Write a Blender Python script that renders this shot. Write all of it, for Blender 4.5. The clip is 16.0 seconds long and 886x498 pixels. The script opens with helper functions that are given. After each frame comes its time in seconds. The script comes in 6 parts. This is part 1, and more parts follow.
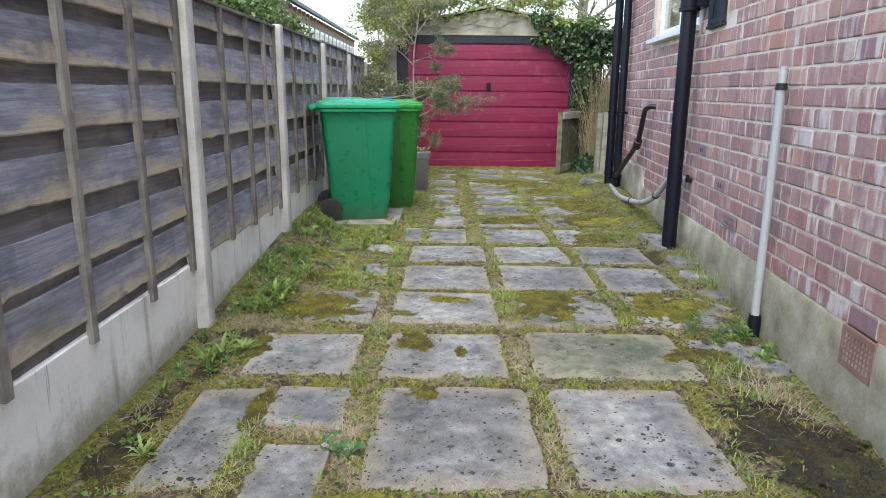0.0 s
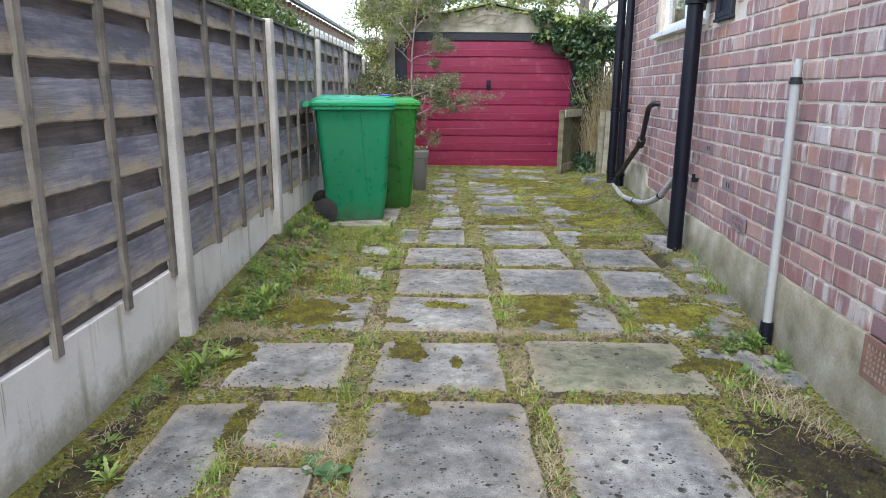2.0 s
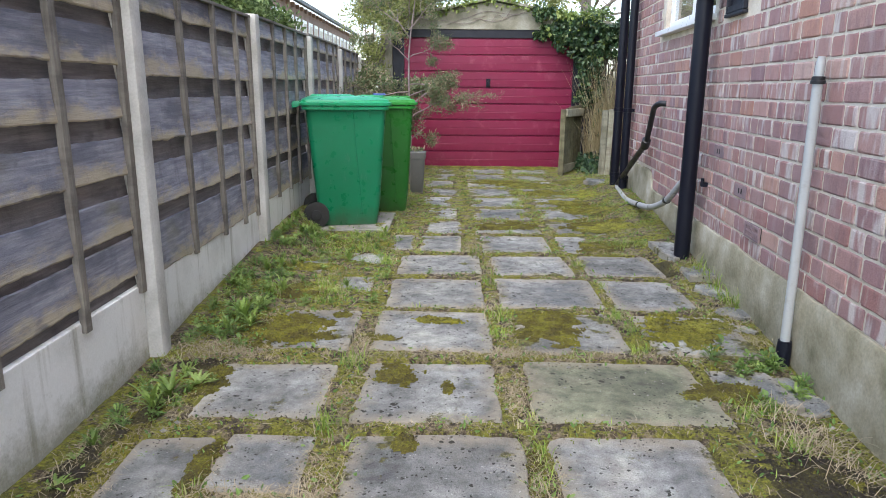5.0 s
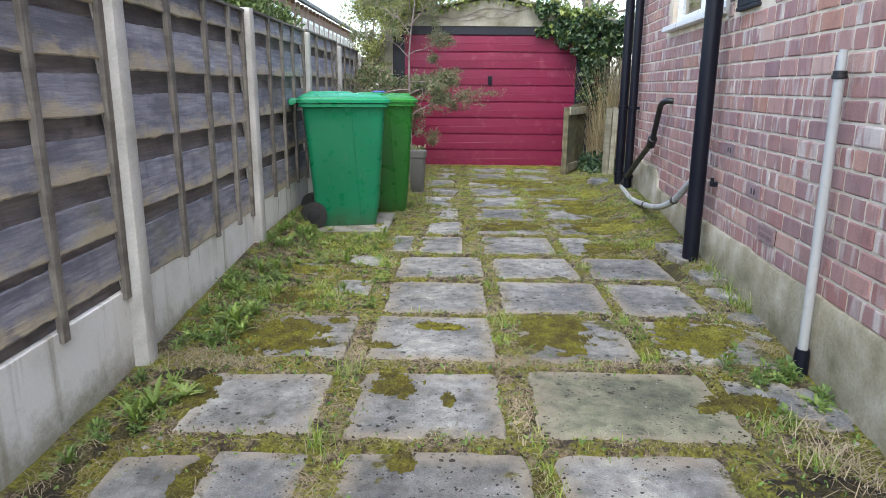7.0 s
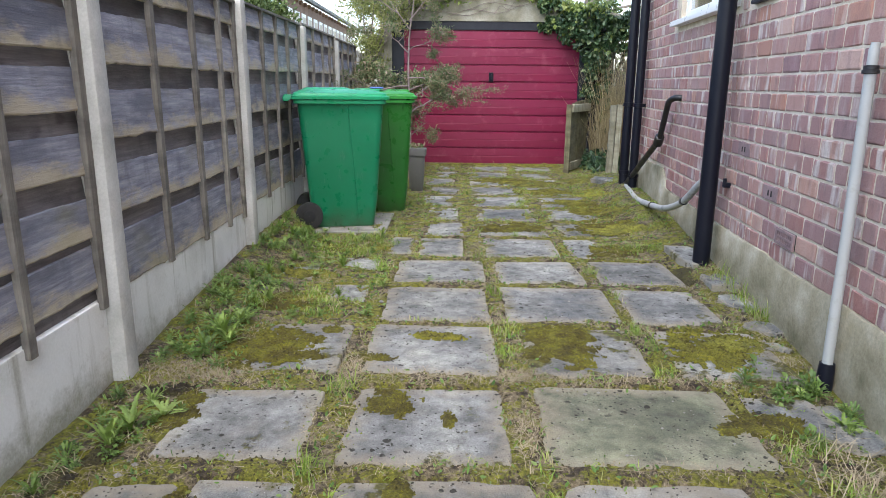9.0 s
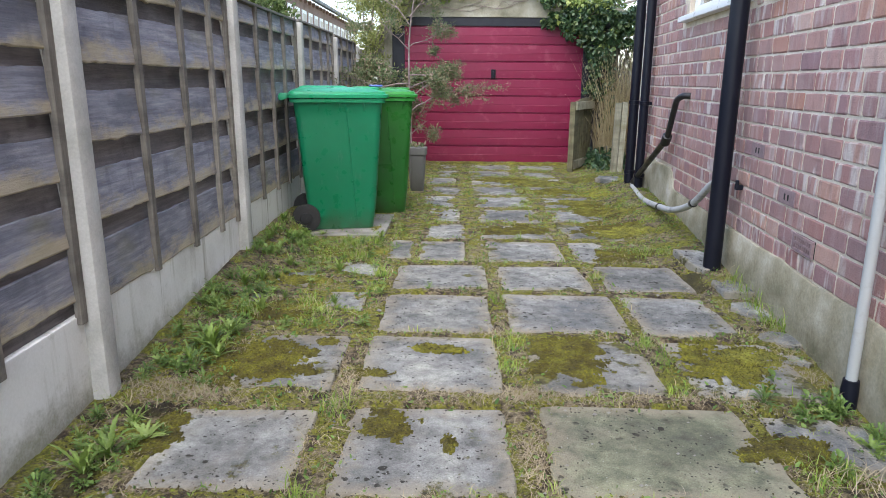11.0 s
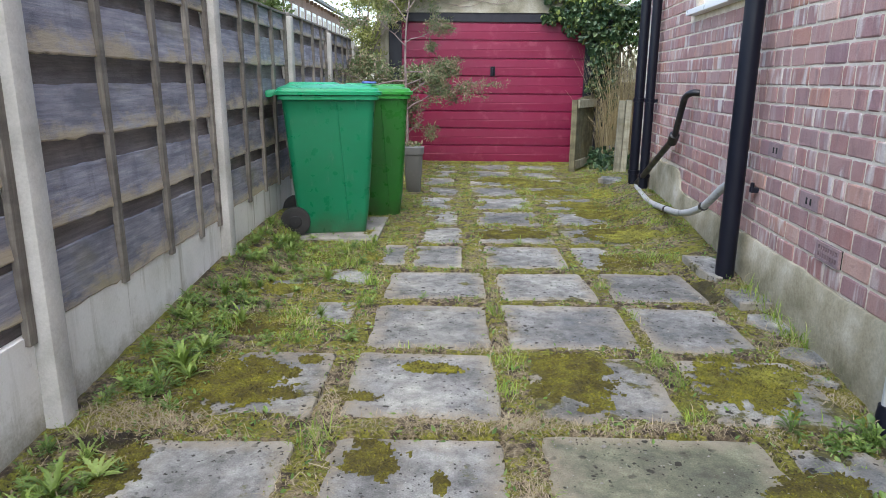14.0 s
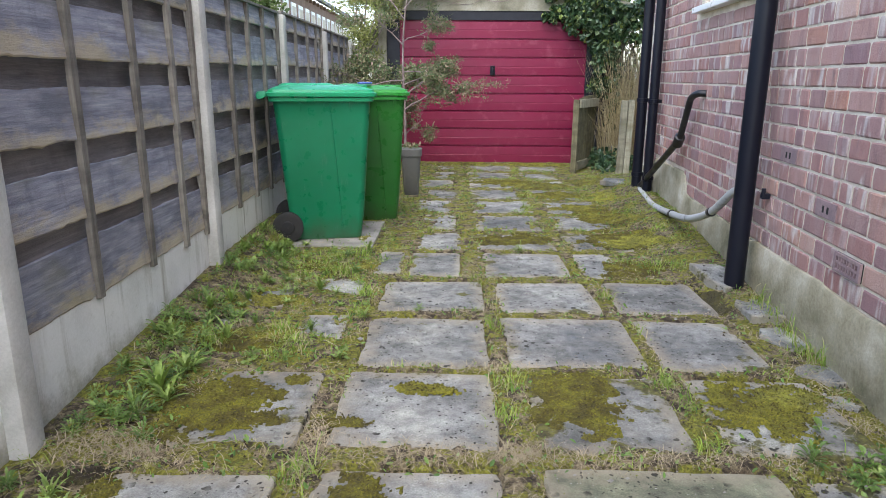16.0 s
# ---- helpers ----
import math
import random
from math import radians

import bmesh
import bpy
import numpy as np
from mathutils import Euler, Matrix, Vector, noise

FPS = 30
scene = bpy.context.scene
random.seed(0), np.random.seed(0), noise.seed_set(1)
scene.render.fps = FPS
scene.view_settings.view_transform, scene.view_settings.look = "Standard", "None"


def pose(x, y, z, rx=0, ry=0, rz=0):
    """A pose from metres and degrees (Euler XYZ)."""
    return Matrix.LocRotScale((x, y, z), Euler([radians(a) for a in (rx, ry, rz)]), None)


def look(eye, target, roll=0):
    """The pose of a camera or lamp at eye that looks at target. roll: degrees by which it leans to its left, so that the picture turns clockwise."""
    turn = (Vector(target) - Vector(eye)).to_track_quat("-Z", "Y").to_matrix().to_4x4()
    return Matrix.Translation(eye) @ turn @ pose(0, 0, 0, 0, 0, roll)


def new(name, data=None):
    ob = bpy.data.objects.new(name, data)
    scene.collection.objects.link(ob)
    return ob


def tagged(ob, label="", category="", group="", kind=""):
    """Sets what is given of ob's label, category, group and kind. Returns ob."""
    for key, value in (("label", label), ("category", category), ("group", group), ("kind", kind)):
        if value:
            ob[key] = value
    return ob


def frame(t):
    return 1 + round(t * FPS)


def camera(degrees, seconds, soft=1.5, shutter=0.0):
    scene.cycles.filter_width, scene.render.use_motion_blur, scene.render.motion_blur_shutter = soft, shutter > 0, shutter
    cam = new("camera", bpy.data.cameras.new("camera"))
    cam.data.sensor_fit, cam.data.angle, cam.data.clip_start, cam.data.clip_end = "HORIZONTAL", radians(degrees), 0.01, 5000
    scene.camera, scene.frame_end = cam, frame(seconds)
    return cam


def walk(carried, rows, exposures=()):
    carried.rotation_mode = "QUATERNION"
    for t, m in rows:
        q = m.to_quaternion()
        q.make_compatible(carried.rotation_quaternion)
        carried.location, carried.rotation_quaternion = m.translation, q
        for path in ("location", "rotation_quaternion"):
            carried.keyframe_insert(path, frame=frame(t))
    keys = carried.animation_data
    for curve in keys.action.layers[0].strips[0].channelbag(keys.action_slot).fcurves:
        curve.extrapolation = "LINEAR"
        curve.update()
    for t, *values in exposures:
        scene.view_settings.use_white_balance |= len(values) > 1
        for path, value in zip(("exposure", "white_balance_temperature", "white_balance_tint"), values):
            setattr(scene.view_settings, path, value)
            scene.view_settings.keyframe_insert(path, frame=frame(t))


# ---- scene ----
cam = camera(66.5, 16.0, soft=0.7)
# seconds, eye x, y, z, yaw, pitch, roll
ROWS = [
    (0, 0.244, -0.011, 1.262, 0.50, -13.15, 0.6),
    (0.5, 0.248, 0.035, 1.254, 0.50, -13.15, 0.6),
    (1, 0.257, 0.082, 1.248, 0.53, -13.15, 0.6),
    (1.5, 0.266, 0.131, 1.243, 0.56, -13.18, 0.6),
    (2, 0.275, 0.179, 1.242, 0.62, -13.21, 0.5),
    (2.5, 0.286, 0.230, 1.244, 0.65, -13.24, 0.6),
    (3, 0.295, 0.276, 1.248, 0.65, -13.27, 0.5),
    (3.5, 0.311, 0.324, 1.252, 0.74, -13.29, 0.5),
    (4, 0.316, 0.367, 1.255, 0.74, -13.33, 0.5),
    (6.5, 0.322, 0.572, 1.244, 0.83, -13.44, 0.5),
    (7, 0.321, 0.610, 1.238, 0.86, -13.48, 0.5),
    (7.5, 0.319, 0.657, 1.230, 0.83, -13.51, 0.5),
    (8, 0.318, 0.705, 1.229, 0.86, -13.60, 0.5),
    (8.5, 0.315, 0.763, 1.229, 0.80, -13.68, 0.6),
    (9, 0.315, 0.816, 1.231, 0.83, -13.73, 0.6),
    (11.5, 0.324, 1.036, 1.245, 1.01, -14.07, 0.5),
    (12, 0.330, 1.079, 1.243, 1.01, -14.09, 0.5),
    (12.5, 0.331, 1.123, 1.240, 1.02, -14.13, 0.5),
    (13, 0.338, 1.171, 1.234, 1.05, -14.13, 0.5),
    (13.5, 0.342, 1.217, 1.229, 1.04, -14.15, 0.5),
    (14, 0.345, 1.269, 1.224, 1.01, -14.12, 0.5),
    (14.5, 0.352, 1.322, 1.224, 1.07, -14.16, 0.4),
    (15, 0.358, 1.366, 1.231, 1.10, -14.18, 0.4),
    (15.5, 0.362, 1.413, 1.237, 1.08, -14.25, 0.4),
    (16, 0.365, 1.457, 1.242, 1.08, -14.27, 0.4),
]
walk(cam, [(t, pose(x, y, z, 90 + pitch, 0, yaw) @ pose(0, 0, 0, 0, 0, roll)) for t, x, y, z, yaw, pitch, roll in ROWS])

# ---- light: bright overcast ----
EXPOSURE = 1.92
scene.view_settings.exposure = EXPOSURE
world = bpy.data.worlds.new("overcast")
scene.world = world
world.use_nodes = True
wn = world.node_tree.nodes
sky = wn.new("ShaderNodeTexSky")
sky.sky_type = 'NISHITA'
sky.sun_disc = False
sky.sun_elevation, sky.sun_rotation = radians(57), radians(188)
sky.air_density, sky.dust_density, sky.ozone_density = 1.0, 2.0, 1.0
grey = wn.new("ShaderNodeHueSaturation")
grey.inputs["Saturation"].default_value = 0.9
world.node_tree.links.new(sky.outputs[0], grey.inputs["Color"])
world.node_tree.links.new(grey.outputs[0], wn["Background"].inputs["Color"])
wn["Background"].inputs["Strength"].default_value = 0.15
sun = new("sun", bpy.data.lights.new("sun", 'SUN'))
sun.data.energy, sun.data.angle, sun.data.color = 0.65, radians(70), (1.0, 0.98, 0.96)
sun.matrix_world = look((-0.7, -5, 12), (0.4, 2.5, 0))


# ---- materials ----
def material(name, rough=0.8, metal=0.0):
    m = bpy.data.materials.new(name)
    m.use_nodes = True
    b = m.node_tree.nodes["Principled BSDF"]
    b.inputs["Roughness"].default_value = rough
    b.inputs["Metallic"].default_value = metal
    return m, m.node_tree, b


def place_coords(nt, scale=(1, 1, 1), local=False):
    """World (or object) position, stretched by scale."""
    if local:
        src = nt.nodes.new("ShaderNodeTexCoord").outputs["Object"]
    else:
        src = nt.nodes.new("ShaderNodeNewGeometry").outputs["Position"]
    mp = nt.nodes.new("ShaderNodeMapping")
    mp.inputs["Scale"].default_value = scale
    nt.links.new(src, mp.inputs["Vector"])
    return mp.outputs[0]


def noise_of(nt, vec, scale, detail=4.0, rough=0.55, off=None):
    n = nt.nodes.new("ShaderNodeTexNoise")
    n.inputs["Scale"].default_value, n.inputs["Detail"].default_value, n.inputs["Roughness"].default_value = scale, detail, rough
    if off is not None:
        n.noise_dimensions = '4D'
        nt.links.new(off, n.inputs["W"])
    nt.links.new(vec, n.inputs["Vector"])
    return n.outputs["Fac"]


def ramp(nt, fac, stops):
    r = nt.nodes.new("ShaderNodeValToRGB")
    els = r.color_ramp.elements
    while len(els) < len(stops):
        els.new(0.5)
    for el, (p, c) in zip(els, stops):
        el.position = p
        el.color = (*c, 1) if len(c) == 3 else (c[0], c[0], c[0], 1)
    nt.links.new(fac, r.inputs[0])
    return r.outputs[0]


def mix(nt, fac, a, b, kind='MIX'):
    m = nt.nodes.new("ShaderNodeMix")
    m.data_type, m.blend_type = 'RGBA', kind
    for sock, v in ((m.inputs[0], fac), (m.inputs[6], a), (m.inputs[7], b)):
        if isinstance(v, (int, float)):
            sock.default_value = v
        elif isinstance(v, tuple):
            sock.default_value = (*v, 1)
        else:
            nt.links.new(v, sock)
    return m.outputs[2]


def maths(nt, op, a, b=0.0):
    m = nt.nodes.new("ShaderNodeMath")
    m.operation = op
    for i, v in enumerate((a, b)):
        if isinstance(v, (int, float)):
            m.inputs[i].default_value = v
        else:
            nt.links.new(v, m.inputs[i])
    return m.outputs[0]


def bump(nt, bsdf, height, strength=0.3, dist=0.01):
    b = nt.nodes.new("ShaderNodeBump")
    b.inputs["Strength"].default_value, b.inputs["Distance"].default_value = strength, dist
    nt.links.new(height, b.inputs["Height"])
    nt.links.new(b.outputs[0], bsdf.inputs["Normal"])


def colour(nt, bsdf, out):
    nt.links.new(out, bsdf.inputs["Base Color"])


def two_scale(name, stops, big, small, rough=0.85, strength=0.3, dist=0.005, local=False, stretch=(1, 1, 1), depth=0.5, metal=0.0):
    """Colour from a large noise through the ramp, broken up by a fine grain, with relief."""
    m, nt, b = material(name, rough, metal)
    v = place_coords(nt, stretch, local)
    n1, n2 = noise_of(nt, v, big, 5), noise_of(nt, v, small, 4, 0.7)
    c = mix(nt, depth, ramp(nt, n1, stops), ramp(nt, n2, [(0.25, (0.28,)), (0.75, (0.72,))]), 'OVERLAY')
    colour(nt, b, c)
    bump(nt, b, n2, strength, dist)
    return m


def random_of(nt, island=False):
    if island:
        return nt.nodes.new("ShaderNodeNewGeometry").outputs["Random Per Island"]
    return nt.nodes.new("ShaderNodeObjectInfo").outputs["Random"]


def brick_material(name, island):
    m, nt, b = material(name, 0.88)
    r = random_of(nt, island)
    base = ramp(nt, r, [(0.0, (0.32, 0.15, 0.135)), (0.2, (0.39, 0.215, 0.19)), (0.4, (0.28, 0.165, 0.165)), (0.55, (0.43, 0.25, 0.215)),
                        (0.7, (0.36, 0.20, 0.19)), (0.85, (0.27, 0.16, 0.17)), (0.93, (0.41, 0.20, 0.145)), (1.0, (0.50, 0.34, 0.29))])
    w = maths(nt, 'MULTIPLY', r, 37.0)
    v = place_coords(nt, (1, 1, 1))
    streaks = noise_of(nt, place_coords(nt, (17, 17, 3.5)), 1.0, 2, 0.5, w)
    pale = maths(nt, 'MULTIPLY', ramp(nt, streaks, [(0.50, (0.0,)), (0.62, (1.0,))]), ramp(nt, maths(nt, 'FRACT', maths(nt, 'MULTIPLY', r, 61.0)), [(0.3, (0.08,)), (0.7, (0.9,))]))
    c = mix(nt, pale, base, (0.60, 0.54, 0.50))
    dark = noise_of(nt, place_coords(nt, (18, 18, 6)), 1.0, 4, 0.6, maths(nt, 'ADD', w, 11.0))
    c = mix(nt, ramp(nt, dark, [(0.5, (0.0,)), (0.75, (0.6,))]), c, (0.17, 0.10, 0.105))
    grain = noise_of(nt, v, 160, 4, 0.7)
    c = mix(nt, 0.45, c, ramp(nt, grain, [(0.25, (0.25,)), (0.75, (0.75,))]), 'OVERLAY')
    weather = noise_of(nt, v, 1.3, 4)
    c = mix(nt, ramp(nt, weather, [(0.45, (0.0,)), (0.8, (0.3,))]), c, (0.42, 0.36, 0.34))
    colour(nt, b, c)
    bump(nt, b, noise_of(nt, v, 45, 6, 0.75), 0.9, 0.010)
    return m


def slab_material(name, tint, moss_from):
    """Old cast paving: blue-grey and worn pale, tan at the edges, freckled with black lichen."""
    m, nt, b = material(name, 0.9)
    r = random_of(nt)
    w = maths(nt, 'MULTIPLY', r, 19.0)
    v = place_coords(nt)
    big = noise_of(nt, v, 2.4, 6, 0.62, w)
    c = ramp(nt, big, [(0.32, (tint[0] * 0.50, tint[1] * 0.54, tint[2] * 0.60)), (0.45, tuple(0.82 * k for k in tint)), (0.55, tuple(1.25 * k for k in tint)), (0.66, (tint[0] * 1.85, tint[1] * 1.82, tint[2] * 1.72))])
    c = mix(nt, 1.0, c, ramp(nt, r, [(0.0, (0.74,)), (0.5, (1.0,)), (1.0, (1.1,))]), 'MULTIPLY')
    mid = noise_of(nt, v, 14, 6, 0.7, w)
    c = mix(nt, 0.9, c, ramp(nt, mid, [(0.32, (0.24,)), (0.68, (0.76,))]), 'OVERLAY')
    grain = noise_of(nt, v, 170, 4, 0.8)
    c = mix(nt, 0.6, c, ramp(nt, grain, [(0.32, (0.2,)), (0.68, (0.8,))]), 'OVERLAY')
    # tan, then mossy, dirt that spreads in from the joints
    sep = nt.nodes.new("ShaderNodeSeparateXYZ")
    nt.links.new(nt.nodes.new("ShaderNodeTexCoord").outputs["Generated"], sep.inputs[0])
    ex = maths(nt, 'SUBTRACT', 0.5, maths(nt, 'ABSOLUTE', maths(nt, 'SUBTRACT', sep.outputs[0], 0.5)))
    ey = maths(nt, 'SUBTRACT', 0.5, maths(nt, 'ABSOLUTE', maths(nt, 'SUBTRACT', sep.outputs[1], 0.5)))
    edge = maths(nt, 'MINIMUM', ex, ey)
    ragged = maths(nt, 'ADD', edge, maths(nt, 'MULTIPLY', maths(nt, 'SUBTRACT', noise_of(nt, v, 7, 6, 0.72), 0.5), 0.42))
    c = mix(nt, ramp(nt, ragged, [(0.03, (0.62,)), (0.16, (0.0,))]), c, (0.34, 0.30, 0.225))
    tan = noise_of(nt, v, 4.0, 5, 0.65, w)
    c = mix(nt, ramp(nt, tan, [(0.54, (0.0,)), (0.75, (0.35,))]), c, (0.37, 0.335, 0.265))
    # black lichen: round flecks of many sizes in loose swarms
    warp = nt.nodes.new("ShaderNodeVectorMath")
    warp.operation = 'MULTIPLY_ADD'
    wob = nt.nodes.new("ShaderNodeTexNoise")
    wob.inputs["Scale"].default_value, wob.inputs["Detail"].default_value = 55, 3
    nt.links.new(v, wob.inputs["Vector"])
    nt.links.new(wob.outputs["Color"], warp.inputs[0])
    warp.inputs[1].default_value = (0.022, 0.022, 0.022)
    nt.links.new(v, warp.inputs[2])
    s = None
    for scale, lo, hi, where_lo in ((29, 0.10, 0.48, 0.515), (62, 0.12, 0.44, 0.45)):
        vo = nt.nodes.new("ShaderNodeTexVoronoi")
        vo.inputs["Scale"].default_value = scale
        nt.links.new(warp.outputs[0], vo.inputs["Vector"])
        one = nt.nodes.new("ShaderNodeSeparateColor")
        nt.links.new(vo.outputs["Color"], one.inputs[0])
        size = maths(nt, 'ADD', lo, maths(nt, 'MULTIPLY', maths(nt, 'POWER', one.outputs[0], 2.0), hi - lo))
        fleck = ramp(nt, maths(nt, 'SUBTRACT', size, vo.outputs["Distance"]), [(0.0, (0.0,)), (0.06, (1.0,))])
        swarm = ramp(nt, noise_of(nt, v, 2.7 if scale < 40 else 4.1, 4, 0.65, w), [(where_lo, (0.0,)), (where_lo + 0.05, (1.0,))])
        few = ramp(nt, one.outputs[1], [(0.35, (0.0,)), (0.40, (1.0,))])
        k = maths(nt, 'MULTIPLY', maths(nt, 'MULTIPLY', fleck, swarm), few)
        s = k if s is None else maths(nt, 'MAXIMUM', s, k)
    c = mix(nt, maths(nt, 'MULTIPLY', s, 0.93), c, (0.022, 0.021, 0.014))
    pale = ramp(nt, noise_of(nt, v, 75, 2, 0.5), [(0.72, (0.0,)), (0.75, (0.6,))])
    c = mix(nt, pale, c, (0.55, 0.55, 0.52))
    moss = maths(nt, 'SUBTRACT', noise_of(nt, v, 3.4, 7, 0.7, w), maths(nt, 'MULTIPLY', edge, 0.28))
    mk = ramp(nt, moss, [(moss_from, (0.0,)), (moss_from + 0.04, (0.92,))])
    green = ramp(nt, noise_of(nt, v, 32, 5, 0.7), [(0.34, (0.03, 0.026, 0.009)), (0.52, (0.10, 0.095, 0.015)), (0.72, (0.19, 0.18, 0.03))])
    c = mix(nt, mk, c, green)
    colour(nt, b, c)
    pits = noise_of(nt, v, 60, 3, 0.6)
    rise = maths(nt, 'ADD', maths(nt, 'MULTIPLY', mk, 1.5), maths(nt, 'MULTIPLY', s, 0.8))
    bump(nt, b, maths(nt, 'ADD', maths(nt, 'ADD', grain, pits), rise), 0.85, 0.008)
    return m


def foliage_material(name, stops, rough=0.6, trans=0.25):
    m, nt, b = material(name, rough)
    r = random_of(nt, True)
    c = ramp(nt, r, stops)
    n = noise_of(nt, place_coords(nt), 3.0, 3)
    c = mix(nt, 0.5, c, ramp(nt, n, [(0.3, (0.3,)), (0.7, (0.7,))]), 'OVERLAY')
    colour(nt, b, c)
    t = nt.nodes.new("ShaderNodeBsdfTranslucent")
    nt.links.new(c, t.inputs["Color"])
    mx = nt.nodes.new("ShaderNodeMixShader")
    mx.inputs[0].default_value = trans
    nt.links.new(b.outputs[0], mx.inputs[1])
    nt.links.new(t.outputs[0], mx.inputs[2])
    nt.links.new(mx.outputs[0], nt.nodes["Material Output"].inputs["Surface"])
    return m


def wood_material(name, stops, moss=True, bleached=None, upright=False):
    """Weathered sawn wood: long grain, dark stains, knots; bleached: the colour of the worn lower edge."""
    m, nt, b = material(name, 0.85)
    r = random_of(nt)
    w = maths(nt, 'MULTIPLY', r, 23.0)
    grain = noise_of(nt, place_coords(nt, (42, 42, 2.5) if upright else (2.5, 2.5, 42)), 1.3, 7, 0.66, w)
    c = ramp(nt, grain, stops)
    blotch = noise_of(nt, place_coords(nt, (1.8, 1.8, 6)), 1.5, 6, 0.62, maths(nt, 'ADD', w, 5.0))
    c = mix(nt, ramp(nt, blotch, [(0.44, (0.0,)), (0.62, (0.72,))]), c, tuple(0.75 * k for k in stops[0][1]))
    c = mix(nt, 1.0, c, ramp(nt, r, [(0.0, (0.72,)), (0.5, (0.95,)), (1.0, (1.12,))]), 'MULTIPLY')
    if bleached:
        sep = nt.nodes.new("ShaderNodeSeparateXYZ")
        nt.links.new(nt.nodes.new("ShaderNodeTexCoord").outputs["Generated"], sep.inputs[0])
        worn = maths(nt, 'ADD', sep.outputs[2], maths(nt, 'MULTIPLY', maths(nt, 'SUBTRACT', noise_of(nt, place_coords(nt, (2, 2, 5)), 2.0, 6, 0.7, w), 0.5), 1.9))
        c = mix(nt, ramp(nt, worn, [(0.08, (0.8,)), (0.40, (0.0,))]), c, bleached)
    stain = noise_of(nt, place_coords(nt, (7, 7, 1.1)), 1.0, 5, 0.65, w)
    c = mix(nt, ramp(nt, stain, [(0.55, (0.0,)), (0.72, (0.55,))]), c, tuple(0.55 * k for k in stops[0][1]))
    ring = noise_of(nt, place_coords(nt, (5, 5, 9)), 1.0, 2, 0.5, maths(nt, 'ADD', w, 2.0))
    c = mix(nt, ramp(nt, ring, [(0.68, (0.0,)), (0.74, (0.7,))]), c, tuple(0.6 * k for k in stops[0][1]))
    if moss:
        g = noise_of(nt, place_coords(nt, (1.2, 1.2, 3)), 1.6, 5)
        c = mix(nt, ramp(nt, g, [(0.54, (0.0,)), (0.72, (0.5,))]), c, (0.20, 0.185, 0.075))
    fine = noise_of(nt, place_coords(nt, (170, 170, 9) if upright else (9, 9, 170)), 1.0, 5, 0.75, w)
    c = mix(nt, 0.32, c, ramp(nt, fine, [(0.3, (0.28,)), (0.7, (0.72,))]), 'OVERLAY')
    colour(nt, b, c)
    bump(nt, b, maths(nt, 'ADD', fine, grain), 0.6, 0.006)
    return m


BRICK = brick_material("red_brick", False)
BRICK_REST = brick_material("red_brick_far", True)
MORTAR = two_scale("mortar", [(0.3, (0.47, 0.40, 0.31)), (0.5, (0.60, 0.525, 0.42)), (0.72, (0.70, 0.63, 0.53))], 6, 90, 0.95, 0.5, 0.004)
PLINTH = two_scale("rendered_plinth", [(0.25, (0.13, 0.12, 0.065)), (0.45, (0.27, 0.245, 0.165)), (0.62, (0.37, 0.34, 0.255)), (0.75, (0.47, 0.445, 0.37))], 4.2, 60, 0.92, 0.4, 0.006)
SLAB = slab_material("paving_concrete", (0.199, 0.204, 0.196), 0.55)
SLAB_MOSSY = slab_material("paving_concrete_mossy", (0.202, 0.206, 0.196), 0.475)
SLAB_GREEN = slab_material("paving_concrete_greenish", (0.150, 0.158, 0.105), 0.66)


def soil_material():
    m, nt, b = material("mossy_soil", 0.95)
    v = place_coords(nt)
    crumbs = noise_of(nt, v, 85, 5, 0.8)
    c = ramp(nt, noise_of(nt, v, 16, 7, 0.78), [(0.32, (0.018, 0.013, 0.009)), (0.46, (0.07, 0.052, 0.033)), (0.55, (0.22, 0.175, 0.105)), (0.70, (0.38, 0.32, 0.21))])
    green = ramp(nt, noise_of(nt, v, 40, 5, 0.75), [(0.32, (0.055, 0.05, 0.009)), (0.5, (0.17, 0.17, 0.016)), (0.68, (0.31, 0.32, 0.032))])
    cover = noise_of(nt, v, 5.0, 8, 0.74)
    c = mix(nt, ramp(nt, cover, [(0.46, (0.0,)), (0.53, (0.92,))]), c, green)
    c = mix(nt, 0.8, c, ramp(nt, crumbs, [(0.3, (0.12,)), (0.7, (0.88,))]), 'OVERLAY')
    colour(nt, b, c)
    bump(nt, b, maths(nt, 'ADD', crumbs, noise_of(nt, v, 30, 4, 0.7)), 1.0, 0.02)
    return m


SOIL = soil_material()
TUFT = foliage_material("moss_tufts", [(0.0, (0.03, 0.022, 0.012)), (0.3, (0.07, 0.06, 0.018)), (0.5, (0.12, 0.135, 0.016)), (0.78, (0.17, 0.20, 0.025)), (0.86, (0.2, 0.165, 0.095)), (1.0, (0.28, 0.235, 0.15))], 0.95, 0.05)


def moss_material(name, stops):
    m, nt, b = material(name, 0.95)
    v = place_coords(nt)
    c = ramp(nt, noise_of(nt, v, 9, 6, 0.7), stops)
    c = mix(nt, 0.35, c, ramp(nt, random_of(nt, True), [(0.0, stops[0][1]), (0.4, stops[1][1]), (0.7, stops[2][1]), (1.0, stops[3][1])]))
    grain = noise_of(nt, v, 150, 4, 0.8)
    c = mix(nt, 0.9, c, ramp(nt, grain, [(0.3, (0.1,)), (0.7, (0.9,))]), 'OVERLAY')
    colour(nt, b, c)
    bump(nt, b, grain, 1.0, 0.012)
    return m


